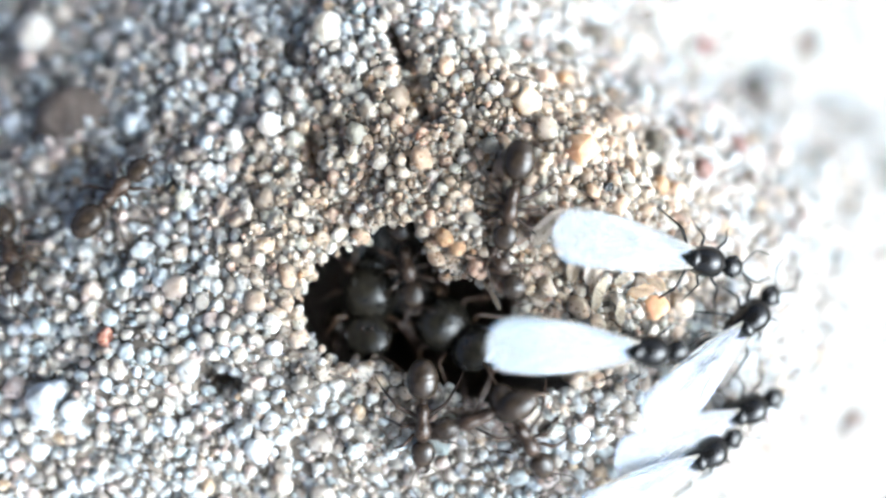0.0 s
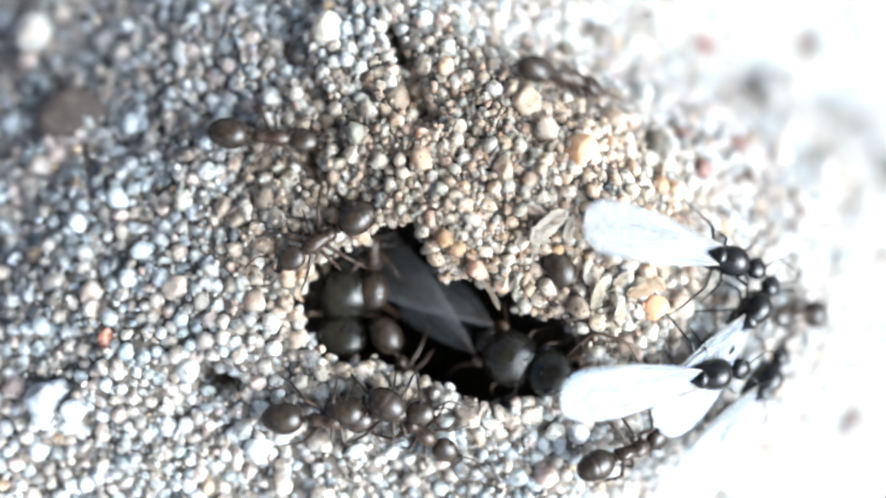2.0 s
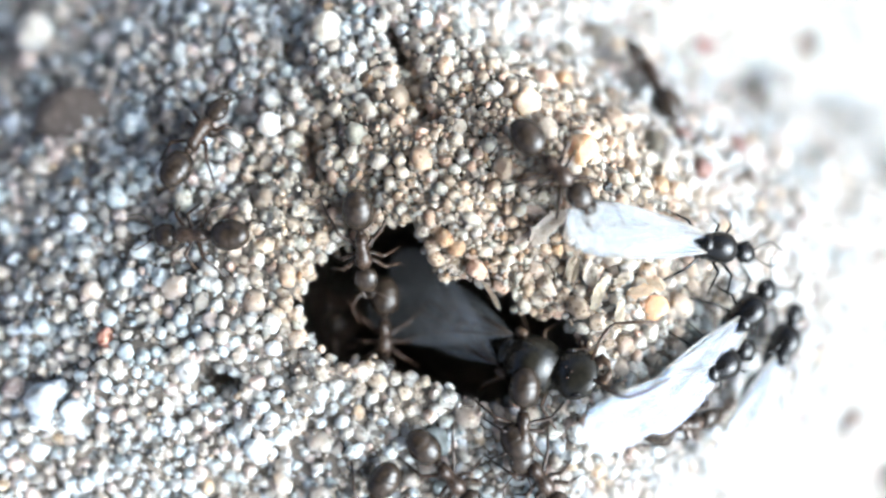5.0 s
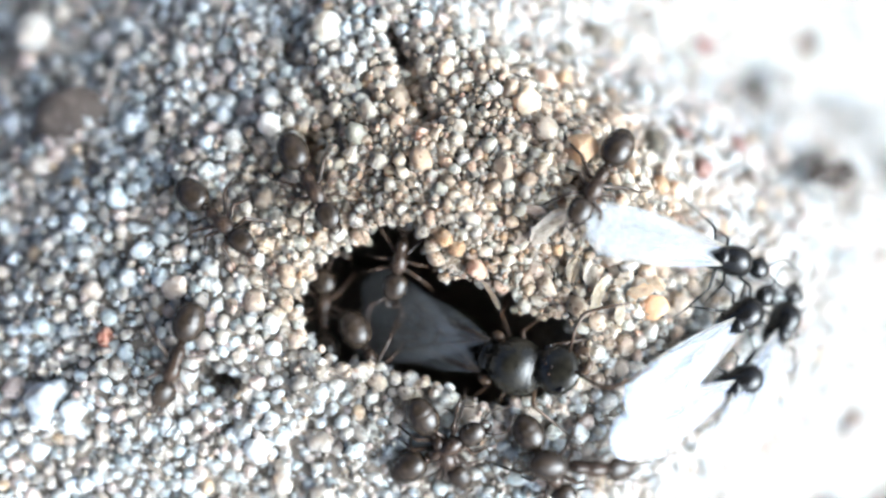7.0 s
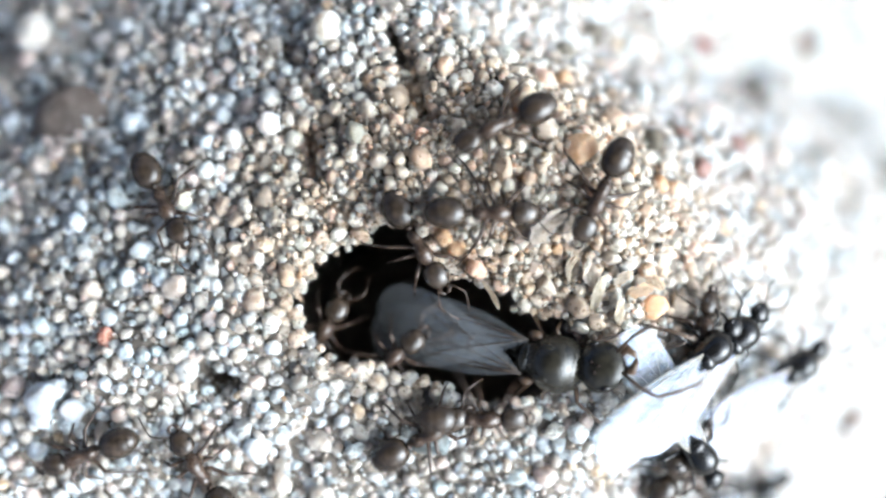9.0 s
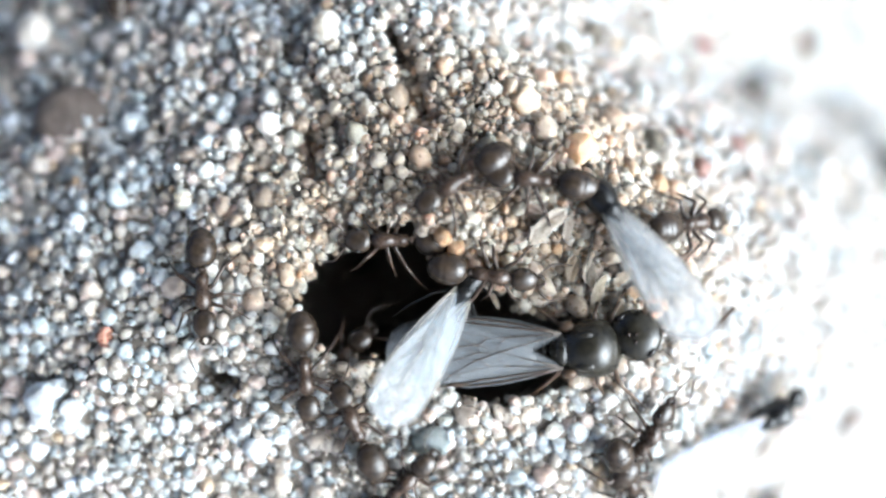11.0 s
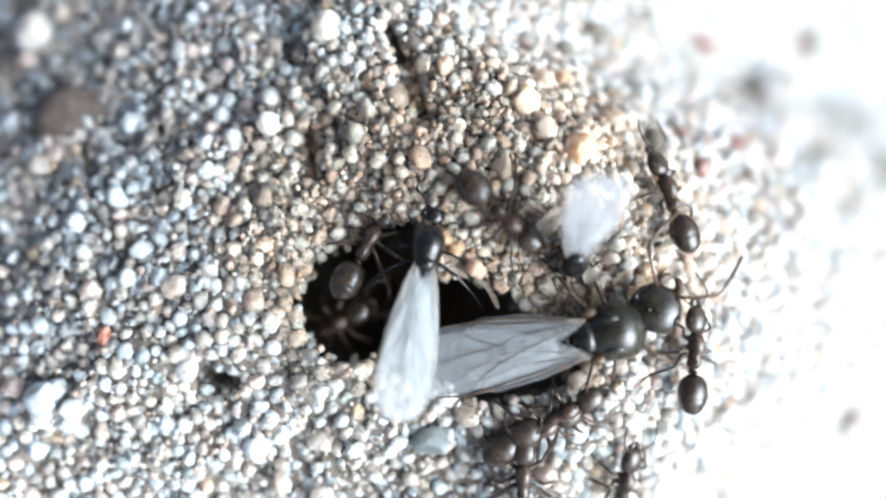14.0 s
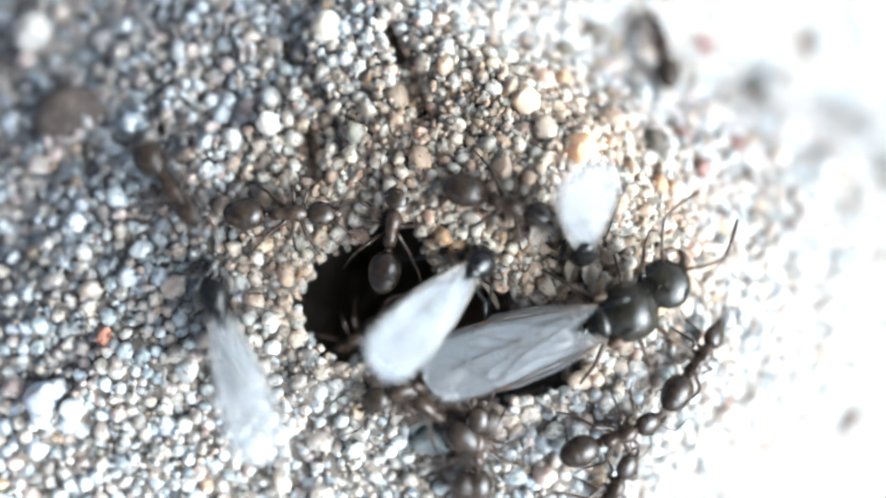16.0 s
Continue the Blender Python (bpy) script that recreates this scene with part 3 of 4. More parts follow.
# veins of a fore wing: shares of its length and of its chord, from the leading edge to the trailing one
VEIN_LINES = [
    ([(0.0, 0.3), (0.15, 0.01), (0.30, 0.0), (0.45, 0.0), (0.60, 0.0), (0.75, 0.0), (0.88, 0.02)], 1.6),
    ([(0.0, 0.4), (0.15, 0.13), (0.30, 0.11), (0.45, 0.09), (0.56, 0.04), (0.62, 0.01)], 1.5),
    ([(0.02, 0.5), (0.16, 0.36), (0.30, 0.35), (0.40, 0.34), (0.48, 0.27), (0.58, 0.20), (0.70, 0.16), (0.83, 0.03)], 0.9),
    ([(0.02, 0.6), (0.18, 0.62), (0.34, 0.66), (0.48, 0.72), (0.60, 0.86), (0.66, 0.99)], 0.9),
    ([(0.30, 0.35), (0.34, 0.50), (0.34, 0.66)], 0.7),
    ([(0.40, 0.34), (0.46, 0.46), (0.45, 0.58), (0.38, 0.66)], 0.7),
    ([(0.46, 0.46), (0.58, 0.45), (0.70, 0.48), (0.84, 0.55)], 0.7),
    ([(0.45, 0.58), (0.56, 0.64), (0.68, 0.74), (0.78, 0.86)], 0.6),
    ([(0.58, 0.20), (0.61, 0.10), (0.60, 0.02)], 0.9)]


def add_wings(ant, root, length, width, skin, vein, spread, layers):
    """Two fore wings laid back over the body, each with its veins, and the shorter hind wings beneath."""
    x, y, z = root
    r = (0.0095 if width > 2.5 else 0.0075) * width
    for side in (1, -1):
        for name, k, drop, turn in (("fore_wing", 1.0, 0.0, spread), ("hind_wing", 0.66, 0.10, spread * 1.5)):
            bm = wing_mesh(length * k, width * (k * 0.95))
            if side == -1:
                bmesh.ops.scale(bm, vec=(1, -1, 1), verts=bm.verts)
            wing = part(name, bm, skin, ant, at=(x, y * side, z - drop + (0.06 if side == 1 else 0.0)))
            wing.rotation_euler = (radians(-8 * side), radians(layers), radians(-turn * side))
            if name == "fore_wing":
                for line, k in VEIN_LINES:
                    pts = []
                    for u, w in line:
                        lead, trail = wing_edges(u)
                        pts.append((-u * length, (lead + (trail - lead) * w) * 0.95 * width * side, wing_lift(u, w, 0.95 * width) + 0.3 * r))
                    part("vein", joined(("tube", pts, [r * k * 1.3] + [r * k] * (len(pts) - 2) + [r * k * 0.6], 5)), vein, wing)
                bm = bmesh.new()
                spot = [(-u * length, (wing_edges(u)[0] - 0.025) * 0.95 * width * side, wing_lift(u, 0.03, 0.95 * width)) for u in (0.54, 0.58, 0.62, 0.67)]
                tube(bm, spot, [r, 3.0 * r, 3.2 * r, r], 6)
                bmesh.ops.scale(bm, vec=(1, 1, 0.4), space=Matrix.Translation((0, 0, -spot[1][2] * MM)), verts=bm.verts)
                part("wing_spot", bm, vein, wing)


def enlarge(ant, k):
    for ob in ant.children_recursive:
        ob.data.transform(Matrix.Scale(k, 4))
        ob.location *= k


def build_male():
    ant = new("male_ant")
    part("thorax", joined(("loft", [(-0.95, 0.75, 0.12, 0.14), (-0.90, 0.78, 0.28, 0.30), (-0.70, 0.86, 0.40, 0.44), (-0.48, 0.92, 0.45, 0.50), (-0.36, 0.95, 0.43, 0.50), (-0.15, 1.0, 0.50, 0.56), (0.15, 1.02, 0.54, 0.58),
                                    (0.42, 0.98, 0.52, 0.54), (0.62, 0.92, 0.42, 0.42), (0.76, 0.86, 0.26, 0.26), (0.84, 0.82, 0.12, 0.12)], 22)), MALE_SKIN, ant)
    part("scutellum", joined(("loft", egg(-0.72, -0.26, 1.34, 0.32, 0.20, 0.5), 16)), MALE_SKIN, ant)
    part("petiole", joined(("loft", [(-1.16, 0.70, 0.07, 0.07), (-1.08, 0.72, 0.16, 0.20), (-1.0, 0.72, 0.15, 0.18), (-0.92, 0.70, 0.08, 0.09)], 14)), MALE_SKIN, ant)
    part("gaster", joined(("loft", egg(-3.0, -1.12, 0.72, 0.44, 0.40, 0.48, 0.25, groove=5), 22)), MALE_SKIN, ant)
    add_head(ant, MALE_SKIN, MALE_SKIN, 1.20, 0.82, 0.76, 0.74, 0.54, 0.62, 0.27, False, True)
    add_limbs(ant, MALE_SKIN, (0.45, 0.10, -0.25), 1.0, 1.15, 0.050)
    add_wings(ant, (-0.50, 0.34, 1.30), 5.0, 1.85, WING, VEIN, 3, 2)
    enlarge(ant, 1.12)
    return tagged(ant, "small black winged male ant with milky clear wings", "ant", group="winged male ants")


def build_queen():
    ant = new("queen_ant")
    part("thorax", joined(("loft", [(-1.45, 1.1, 0.25, 0.30), (-1.36, 1.15, 0.52, 0.58), (-1.05, 1.32, 0.80, 0.82), (-0.80, 1.40, 0.88, 0.90), (-0.66, 1.40, 0.86, 0.87), (-0.35, 1.46, 1.02, 0.99), (0.10, 1.50, 1.10, 1.04), (0.50, 1.48, 1.08, 1.0),
                                    (0.82, 1.40, 0.96, 0.88), (1.04, 1.30, 0.74, 0.66), (1.20, 1.22, 0.46, 0.42), (1.28, 1.18, 0.22, 0.22)], 26)), QUEEN_SKIN, ant)
    for side in (1, -1):
        part("shoulder_plate", joined(("loft", egg(-0.42, 0.50, 2.02, 0.24, 0.44, 0.42), 16)), QUEEN_SKIN, ant, at=(0, 0.56 * side, 0))
        part("wing_base", joined(("loft", egg(-0.92, -0.34, 1.98, 0.20, 0.22, 0.45), 12)), QUEEN_LIMB, ant, at=(0, 0.86 * side, 0))
    part("scutellum", joined(("loft", egg(-1.12, -0.52, 2.04, 0.62, 0.34, 0.5), 18)), QUEEN_SKIN, ant)
    part("pronotum", joined(("loft", egg(0.62, 1.22, 1.34, 0.86, 0.62, 0.42), 20)), QUEEN_SKIN, ant)
    part("petiole", joined(("loft", [(-1.80, 1.0, 0.14, 0.14), (-1.68, 1.05, 0.34, 0.46), (-1.56, 1.05, 0.32, 0.44), (-1.44, 1.02, 0.16, 0.18)], 16)), QUEEN_SKIN, ant)
    part("gaster", joined(("loft", egg(-6.1, -1.72, 0.98, 1.25, 0.98, 0.44, 0.1, groove=5, deep=0.03), 28)), QUEEN_SKIN, ant)
    add_head(ant, QUEEN_SKIN, QUEEN_LIMB, 1.95, 1.25, 1.72, 1.95, 1.08, 1.45, 0.42, True, True)
    add_limbs(ant, QUEEN_LIMB, (0.75, 0.2, -0.55), 1.75, 1.75, 0.088)
    add_wings(ant, (-0.80, 0.66, 2.14), 6.7, 2.55, QUEEN_WING, QUEEN_VEIN, 4, 2)
    return tagged(ant, "large brown-black winged queen ant climbing from the burrow", "ant", group="winged queen ants")


def flake(long, wide, seed):
    """A thin crumpled flake with a ragged edge, in mm."""
    rng = random.Random(seed)
    n, m = 12, 7
    fold = [(rng.uniform(2, 5), rng.uniform(2, 6), rng.uniform(0, 6), rng.uniform(0.02, 0.055)) for _ in range(5)]
    curl = rng.uniform(0.0, 0.16)
    edge = [1 + rng.uniform(-0.22, 0.16) for _ in range(n + 1)]
    bm = bmesh.new()
    for layer in (0, 1):
        grid = []
        for i in range(n + 1):
            u = i / n
            half = 0.5 * wide * (0.12 + 0.88 * (4 * u * (1 - u)) ** 0.45) * edge[i]
            row = []
            for j in range(m + 1):
                w = 2 * j / m - 1
                z = sum(h * abs(math.sin(a * u + b * w * 0.5 + c)) for a, b, c, h in fold) * wide * 1.3 + curl * wide * w * w * 0.5
                row.append(bm.verts.new(((u - 0.5) * long * MM, (w * half + 0.08 * long * math.sin(2.5 * u)) * MM, (z - layer * 0.035) * MM)))
            grid.append(row)
        for i in range(n):
            for j in range(m):
                q = (grid[i][j], grid[i][j + 1], grid[i + 1][j + 1], grid[i + 1][j])
                bm.faces.new(q if layer else q[::-1])
        if layer == 0:
            top = grid
    for i in range(n):
        for j in (0, m):
            bm.faces.new((top[i][j], top[i + 1][j], grid[i + 1][j], grid[i][j]))
    for j in range(m):
        for i in (0, n):
            bm.faces.new((top[i][j], top[i][j + 1], grid[i][j + 1], grid[i][j]))
    bmesh.ops.recalc_face_normals(bm, faces=bm.faces)
    return bm


def build_shards():
    """Pale slivers of husk and flakes of crust that lie beside the burrow."""
    for n, (x, y, long, wide, turn, tilt, tint, label) in enumerate((
            (5.85, -1.75, 1.9, 0.50, 70, 25, (0.62, 0.52, 0.36), "pale amber husk sliver beside the burrow"),
            (3.85, 0.80, 2.1, 0.95, 42, 30, (0.74, 0.64, 0.54), "crumpled cream husk lying on the burrow roof"),
            (3.15, 0.45, 1.5, 0.34, 30, 10, (0.66, 0.52, 0.45), "pale pink husk sliver on the burrow roof"),
            (4.65, 0.75, 1.2, 0.45, 75, 35, (0.70, 0.60, 0.50), "cream husk sliver on the burrow roof"),
            (3.3, 1.35, 1.2, 0.42, -15, 15, (0.60, 0.46, 0.40), "pinkish flake of crust on the burrow roof"),
            (4.9, -0.75, 1.2, 0.62, 80, 20, (0.62, 0.50, 0.36), "tan flake of husk beside the burrow"),
            (5.55, -0.9, 1.3, 0.70, 100, 25, (0.72, 0.62, 0.50), "pale translucent flake of husk beside the burrow"),
            (7.35, -1.65, 1.3, 0.62, 15, 20, (0.66, 0.42, 0.25), "orange-brown flake of husk beside the burrow"),
            (7.9, -1.25, 1.2, 0.55, -40, 15, (0.72, 0.50, 0.32), "amber flake of husk beside the burrow"),
            (6.75, -1.15, 1.1, 0.48, 35, 20, (0.74, 0.58, 0.42), "peach-coloured flake of husk beside the burrow"),
            (6.6, -2.35, 1.2, 0.45, 85, 30, (0.66, 0.54, 0.38), "amber flake of husk at the burrow rim"),
            (1.75, -1.75, 1.5, 0.22, -62, 5, (0.34, 0.27, 0.19), "straw-coloured sliver at the burrow rim"))):
        bm = flake(0.85 * long, 0.85 * wide, 31 + n)
        me = bpy.data.meshes.new("husk_flake")
        bm.to_mesh(me)
        bm.free()
        me.materials.append(quartz("husk_skin", tint, rough=0.40, clear=0.15))
        ob = new("husk_flake", me)
        ob.matrix_basis = pose(x * MM, y * MM, (float(surface(x, y)) + 0.36) * MM, 0.5 * tilt, -8, turn)
        tagged(ob, label, "husk", group="husks on the crust")


build_shards()
WORKER, MALE, QUEEN = build_worker(), build_male(), build_queen()


# ---- motion ----
SPARE = {"queen": [QUEEN], "male": [MALE], "worker": [WORKER]}
for kind, original, count in (("queen", QUEEN, 2), ("male", MALE, 8), ("worker", WORKER, 16)):
    SPARE[kind] += [copy_thing(original, Matrix()) for _ in range(count - 1)]


def queen():
    return SPARE["queen"].pop(0)


def male():
    return SPARE["male"].pop(0)


def worker():
    return SPARE["worker"].pop(0)


def stand(x, y, heading, z=None, pitch=0.0, tail=0.0):
    """The pose of an ant at a place in mm; without z it stands on the sand and leans with it."""
    lean = 0.0
    if z is None:
        a = radians(heading)
        c, s = math.cos(a), math.sin(a)
        z = float(surface(x, y)) + 0.12
        front, back = float(surface(x + 1.5 * c, y + 1.5 * s)), float(surface(x - 1.5 * c, y - 1.5 * s))
        left, right = float(surface(x - 1.2 * s, y + 1.2 * c)), float(surface(x + 1.2 * s, y - 1.2 * c))
        pitch = math.degrees(math.atan2(front - back, 3.0))
        lean = math.degrees(math.atan2(left - right, 2.4))
        z = max(z, 0.5 * (front + back) + 0.12)
        if tail:
            z += 0.22
            pitch, lean = max(-12.0, min(12.0, pitch)), max(-14.0, min(14.0, lean))
            for d in (2.0, 3.0, 4.0, 5.0):
                z = max(z, float(surface(x - d * c, y - d * s)) - 0.9 + d * math.tan(radians(pitch)))
    return pose(x * MM, y * MM, z * MM, lean, -pitch, heading), z, pitch


def travel(ant, stops, head=(), fold=()):
    """Key an ant through stops (seconds, x, y, heading[, z, pitch]) in mm and degrees, with its steps and feelers."""
    rows, paces, last, way = [], [], None, 0.0
    tail = 5.5 if ant.name.startswith("male") else 0.0
    for a, b in zip(stops, stops[1:] + [stops[-1]]):
        turn = (b[3] - a[3] + 180) % 360 - 180
        heading = a[3] if last is None else last
        n = max(1, math.ceil(max((b[0] - a[0]) / 0.5, abs(turn) / 60)))
        if b[0] - a[0] < 0.05 * n:
            n = 1
        free = len(a) == 4 and len(b) == 4
        za = stand(*a[1:4], *a[4:], tail=tail)
        zb = stand(*b[1:4], *b[4:], tail=tail)
        for k in range(n if b is not a else 1):
            u = k / n
            x, y, h = a[1] + u * (b[1] - a[1]), a[2] + u * (b[2] - a[2]), heading + u * turn
            m = stand(x, y, h, tail=tail)[0] if free or (k == 0 and len(a) == 4) else stand(x, y, h, za[1] + u * (zb[1] - za[1]), za[2] + u * (zb[2] - za[2]))[0]
            rows.append((a[0] + u * (b[0] - a[0]), m))
        paces.append((a[0], way))
        way += math.hypot(b[1] - a[1], b[2] - a[2]) + abs(turn) * 0.02
        last = heading + turn
    walk(ant, rows)
    seed = random.Random(round(stops[0][1] * 100) + len(stops))
    times, ways = [p[0] for p in paces], [p[1] for p in paces]
    legs = [o for o in ant.children if o.name.startswith("leg")]
    for n, leg in enumerate(legs):
        phase = math.pi * ((n // 2 + n) % 2) + seed.uniform(-0.5, 0.5)
        spot = leg.location.copy()
        beat = [(k * 0.25, pose(*spot, 0, 0, 13 * math.sin(phase + 2.1 * float(np.interp(k * 0.25, times, ways))))) for k in range(65)]
        walk(leg, beat)
    skull = next(o for o in ant.children if o.name.startswith("head"))
    neck = skull.location.copy()
    if head:
        walk(skull, [(t, pose(*neck, 0, 0, 1.0 * a)) for t, a in head])
    if fold:
        for wing in [o for o in ant.children if o.name.startswith("fore_wing")]:
            side = 1 if wing.location.y > 0 else -1
            walk(wing, [(t, pose(*wing.location, -b * side, 2, -a * side)) for t, a, b in fold])
    for feeler in [o for o in skull.children if o.name.startswith("antenna")]:
        spot, f = feeler.location.copy(), seed.uniform(1.5, 3.5)
        walk(feeler, [(k * 0.5, pose(*spot, 0, 10 * math.sin(f * k), 16 * math.sin(f * 1.7 * k + 1))) for k in range(33)])


def motions():
    # the queen that climbs out of the burrow
    travel(queen(), [
        (0, 0.50, -3.45, -42, -2.9, 38), (0.5, 1.14, -3.92, -42, -2.73, 38), (1, 1.92, -4.15, -40, -2.55, 38), (1.5, 2.69, -4.70, -38, -2.38, 37), (2,
        3.18, -4.65, -36, -2.2, 37), (2.5, 3.33, -4.87, -36, -2.08, 37), (3, 3.32, -4.80, -36, -1.95, 36), (3.5, 3.74, -4.95, -35, -1.82, 36), (4, 4.17,
        -4.73, -30, -1.6, 31), (5.2, 4.08, -4.69, -26, -1.53, 38), (6.3, 3.78, -4.69, -21, -1.38, 40), (6.5, 3.79, -4.69, -21, -1.35, 40), (7, 3.47,
        -4.64, -18, -1.28, 39), (7.5, 4.02, -5.32, -25, -1.21, 38), (8, 4.24, -5.09, -21, -1.14, 36), (8.5, 4.57, -4.76, -17, -1.07, 34), (9, 4.79, -4.43,
        -13, -1, 31), (10, 5.43, -3.94, -4, -0.8, 22), (11.5, 5.93, -3.52, 6, -0.5, 15), (12, 6.02, -3.56, 7, -0.4, 14), (12.5, 6.15, -3.63, 7, -0.3, 13),
        (13, 6.30, -3.70, 6, -0.2, 12), (13.5, 6.23, -3.36, 8, -0.15, 11), (14, 6.38, -2.98, 11, -0.1, 10.2), (14.5, 6.35, -2.95, 12, -0.05, 9.7), (15,
        6.41, -2.72, 14, 0, 9.1), (15.5, 6.62, -2.72, 15, 0.05, 8.6), (16, 6.74, -2.28, 18, 0.1, 8)],
        head=((0, 15), (1, 42), (1.5, 45), (2, 45), (2.5, 34), (3, 42), (3.5, 36), (4, 42), (6.5, 26), (7, 38), (7.5, 22), (8, 24), (8.5, 36), (9, 28),
              (11.5, 40), (12, 18), (12.5, 6), (13, 10), (13.5, 28), (14, 48), (14.5, 50), (15, 27), (15.5, 30), (16, 50)),
        fold=((0, -7, 50), (3, -7, 44), (4, -8, 22), (9, -4, 14), (11.5, 1.5, 10), (16, 1, 12)))
    # a second queen that looks out and sinks back
    travel(queen(), [
        (0, -2.96, -2.27, -92, -3.6, 27), (0.5, -3.19, -2.13, -92, -3.6, 27), (1, -3.53, -2.32, -93, -3.6, 27), (1.5, -3.85, -2.32, -93, -3.6, 27), (2, -3.95,
        -2.32, -93, -3.6, 27), (2.5, -3.95, -2.43, -93, -3.6, 27), (3, -3.95, -2.39, -93, -3.6, 27), (3.5, -3.95, -2.32, -95, -3.6, 27), (4, -4.22, -2.66,
        -95, -3.6, 27), (4.8, -4.55, -1.54, -95, -9, 50), (5.6, -4.36, -0.88, -95, -16, 60), (16, -4.36, -0.88, -95, -16, 60)])
    # the male that turns at the crust edge and then climbs the roof
    travel(male(), [
        (0, 9.42, -0.45, -10), (0.5, 9.85, -0.30, -16), (1, 10.10, -1.00, -16), (1.5, 10.53, -0.85, -19), (2, 10.47, -0.63, -13), (2.5, 10.55, -0.68, -13),
        (3, 10.28, -0.52, -10), (3.5, 10.02, -0.35, -8), (4, 10.10, 0.09, -3), (5.2, 9.96, -0.20, -8), (6.3, 10.04, -0.80, -9), (6.5, 10.19, -0.91, -10), (7,
        10.62, -0.64, -12), (7.3, 10.71, 0.35, 5), (7.5, 9.46, 0.62, 26), (7.7, 9.44, 0.45, 20), (7.9, 9.23, -1.05, -32), (8, 9.56, -2.02, -48), (8.1, 9.62,
        -2.24, -60), (8.3, 10.81, -2.29, 20), (8.5, 11.25, -2.53, 50), (8.7, 9.83, -4.29, 45), (9, 9.75, -3.75, 38), (9.2, 9.75, -3.65, 38), (10.2, 8.37,
        -0.82, 100), (11.4, 4.74, 2.69, 135, 0.5, -24), (11.5, 4.67, 2.65, 137, 0.5, -24), (11.8, 4.63, 1.25, 190, 0.5, -24), (12, 4.85, 0.20, 242, 0.8, -46),
        (12.5, 4.0, -0.65, 223, 0.8, -38), (13, 4.90, -0.39, 262, 0.8, -52), (13.5, 4.45, 0.12, 208, 0.8, -58), (14, 4.84, 0.63, 266, 0.8, -60), (14.5, 4.84,
        0.79, 285, 0.8, -60), (15, 5.04, 0.59, 288, 0.8, -60), (15.5, 4.92, 0.79, 281, 0.8, -60), (16, 4.84, 1.00, 284, 0.8, -60)])
    # upper male of the cluster
    travel(male(), [
        (0, 11.51, -2.61, 40), (0.5, 11.71, -2.57, 42), (1, 11.55, -2.65, 42), (1.5, 11.75, -2.61, 42), (2, 11.66, -2.34, 45), (2.5, 11.76, -2.35, 42), (3,
        11.99, -2.22, 42), (3.5, 11.79, -2.12, 48), (4, 11.62, -1.98, 44), (6.3, 11.06, -2.96, 38), (6.5, 11.22, -2.86, 36), (7, 11.19, -2.46, 34), (7.5,
        11.10, -2.68, 32), (8, 11.16, -2.86, 34), (8.5, 11.44, -2.98, 48), (9, 11.05, -3.29, 40), (9.6, 12.23, -1.77, 40), (10.6, 17.82, 1.56, 35), (11.2,
        32.54, 6.78, 35), (16, 52.03, 15.90, 35)])
    # middle male of the cluster
    travel(male(), [
        (0, 7.15, -3.50, -5), (0.3, 9.51, -3.2, 3), (0.5, 10.57, -3.73, 5), (1, 10.29, -4.24, 8), (1.5, 10.29, -4.24, 10), (2, 9.78, -4.46, 5), (2.5, 10.72,
        -4.58, 22), (3, 9.99, -4.53, 24), (3.5, 9.48, -4.16, 25), (4, 9.89, -4.17, 22), (6.3, 10.60, -4.38, 24), (6.5, 10.74, -4.40, 26), (7, 11.37, -4.94,
        20), (7.5, 11.85, -4.50, 30), (8, 11.85, -4.50, 20), (8.5, 11.52, -5.65, 22), (8.7, 11.19, -6.29, -10), (9, 9.60, -7.89, -55), (10, 11.96, -7.39, 0),
        (11.2, 13.70, -6.64, 30), (11.6, 14.03, -10.77, -60), (12.2, 16.54, -18.79, -80), (16, 17.01, -24.09, -80)])
    # lower male of the cluster
    travel(male(), [
        (0, 11.80, -6.20, 16), (0.5, 11.77, -5.84, 16), (1, 11.78, -6.03, 20), (1.5, 11.88, -6.26, 34), (2, 12.57, -5.27, 46), (2.5, 12.94, -4.52, 52), (3,
        12.89, -3.05, 62), (3.3, 12.59, -3.27, 64), (3.5, 12.60, -3.81, 72), (4, 13.18, -4.11, 56), (4.2, 13.56, -4.05, 55), (6.3, 13.36, -3.31, 74), (6.5,
        13.98, -4.15, 64), (7, 13.21, -2.95, 60), (7.5, 13.82, -3.47, 50), (8, 13.56, -3.45, 55), (8.5, 14.02, -4.08, 36), (9, 14.29, -4.73, 30), (9.2, 14.46,
        -4.75, 34), (10, 18.47, -4.10, 10), (10.8, 28.73, -3.65, 0), (16, 40.86, -2.16, 0)])
    # male at the foot of the cluster
    travel(male(), [
        (0, 9.95, -7.78, 22), (0.5, 10.28, -8.09, 20), (1, 10.17, -8.08, 20), (1.5, 10.63, -9.07, 12), (2, 15.94, -15.16, 0), (2.6, 20.44, -21.86, -30), (5,
        25.10, -19.60, 60), (7.4, 18.63, -13.44, 60), (8, 12.71, -8.67, 38), (8.3, 12.08, -7.70, 40), (8.6, 13.39, -8.56, 38), (9, 14.03, -10.77, 20), (9.6,
        18.99, -17.81, -40), (16, 26.65, -28.25, -40)])
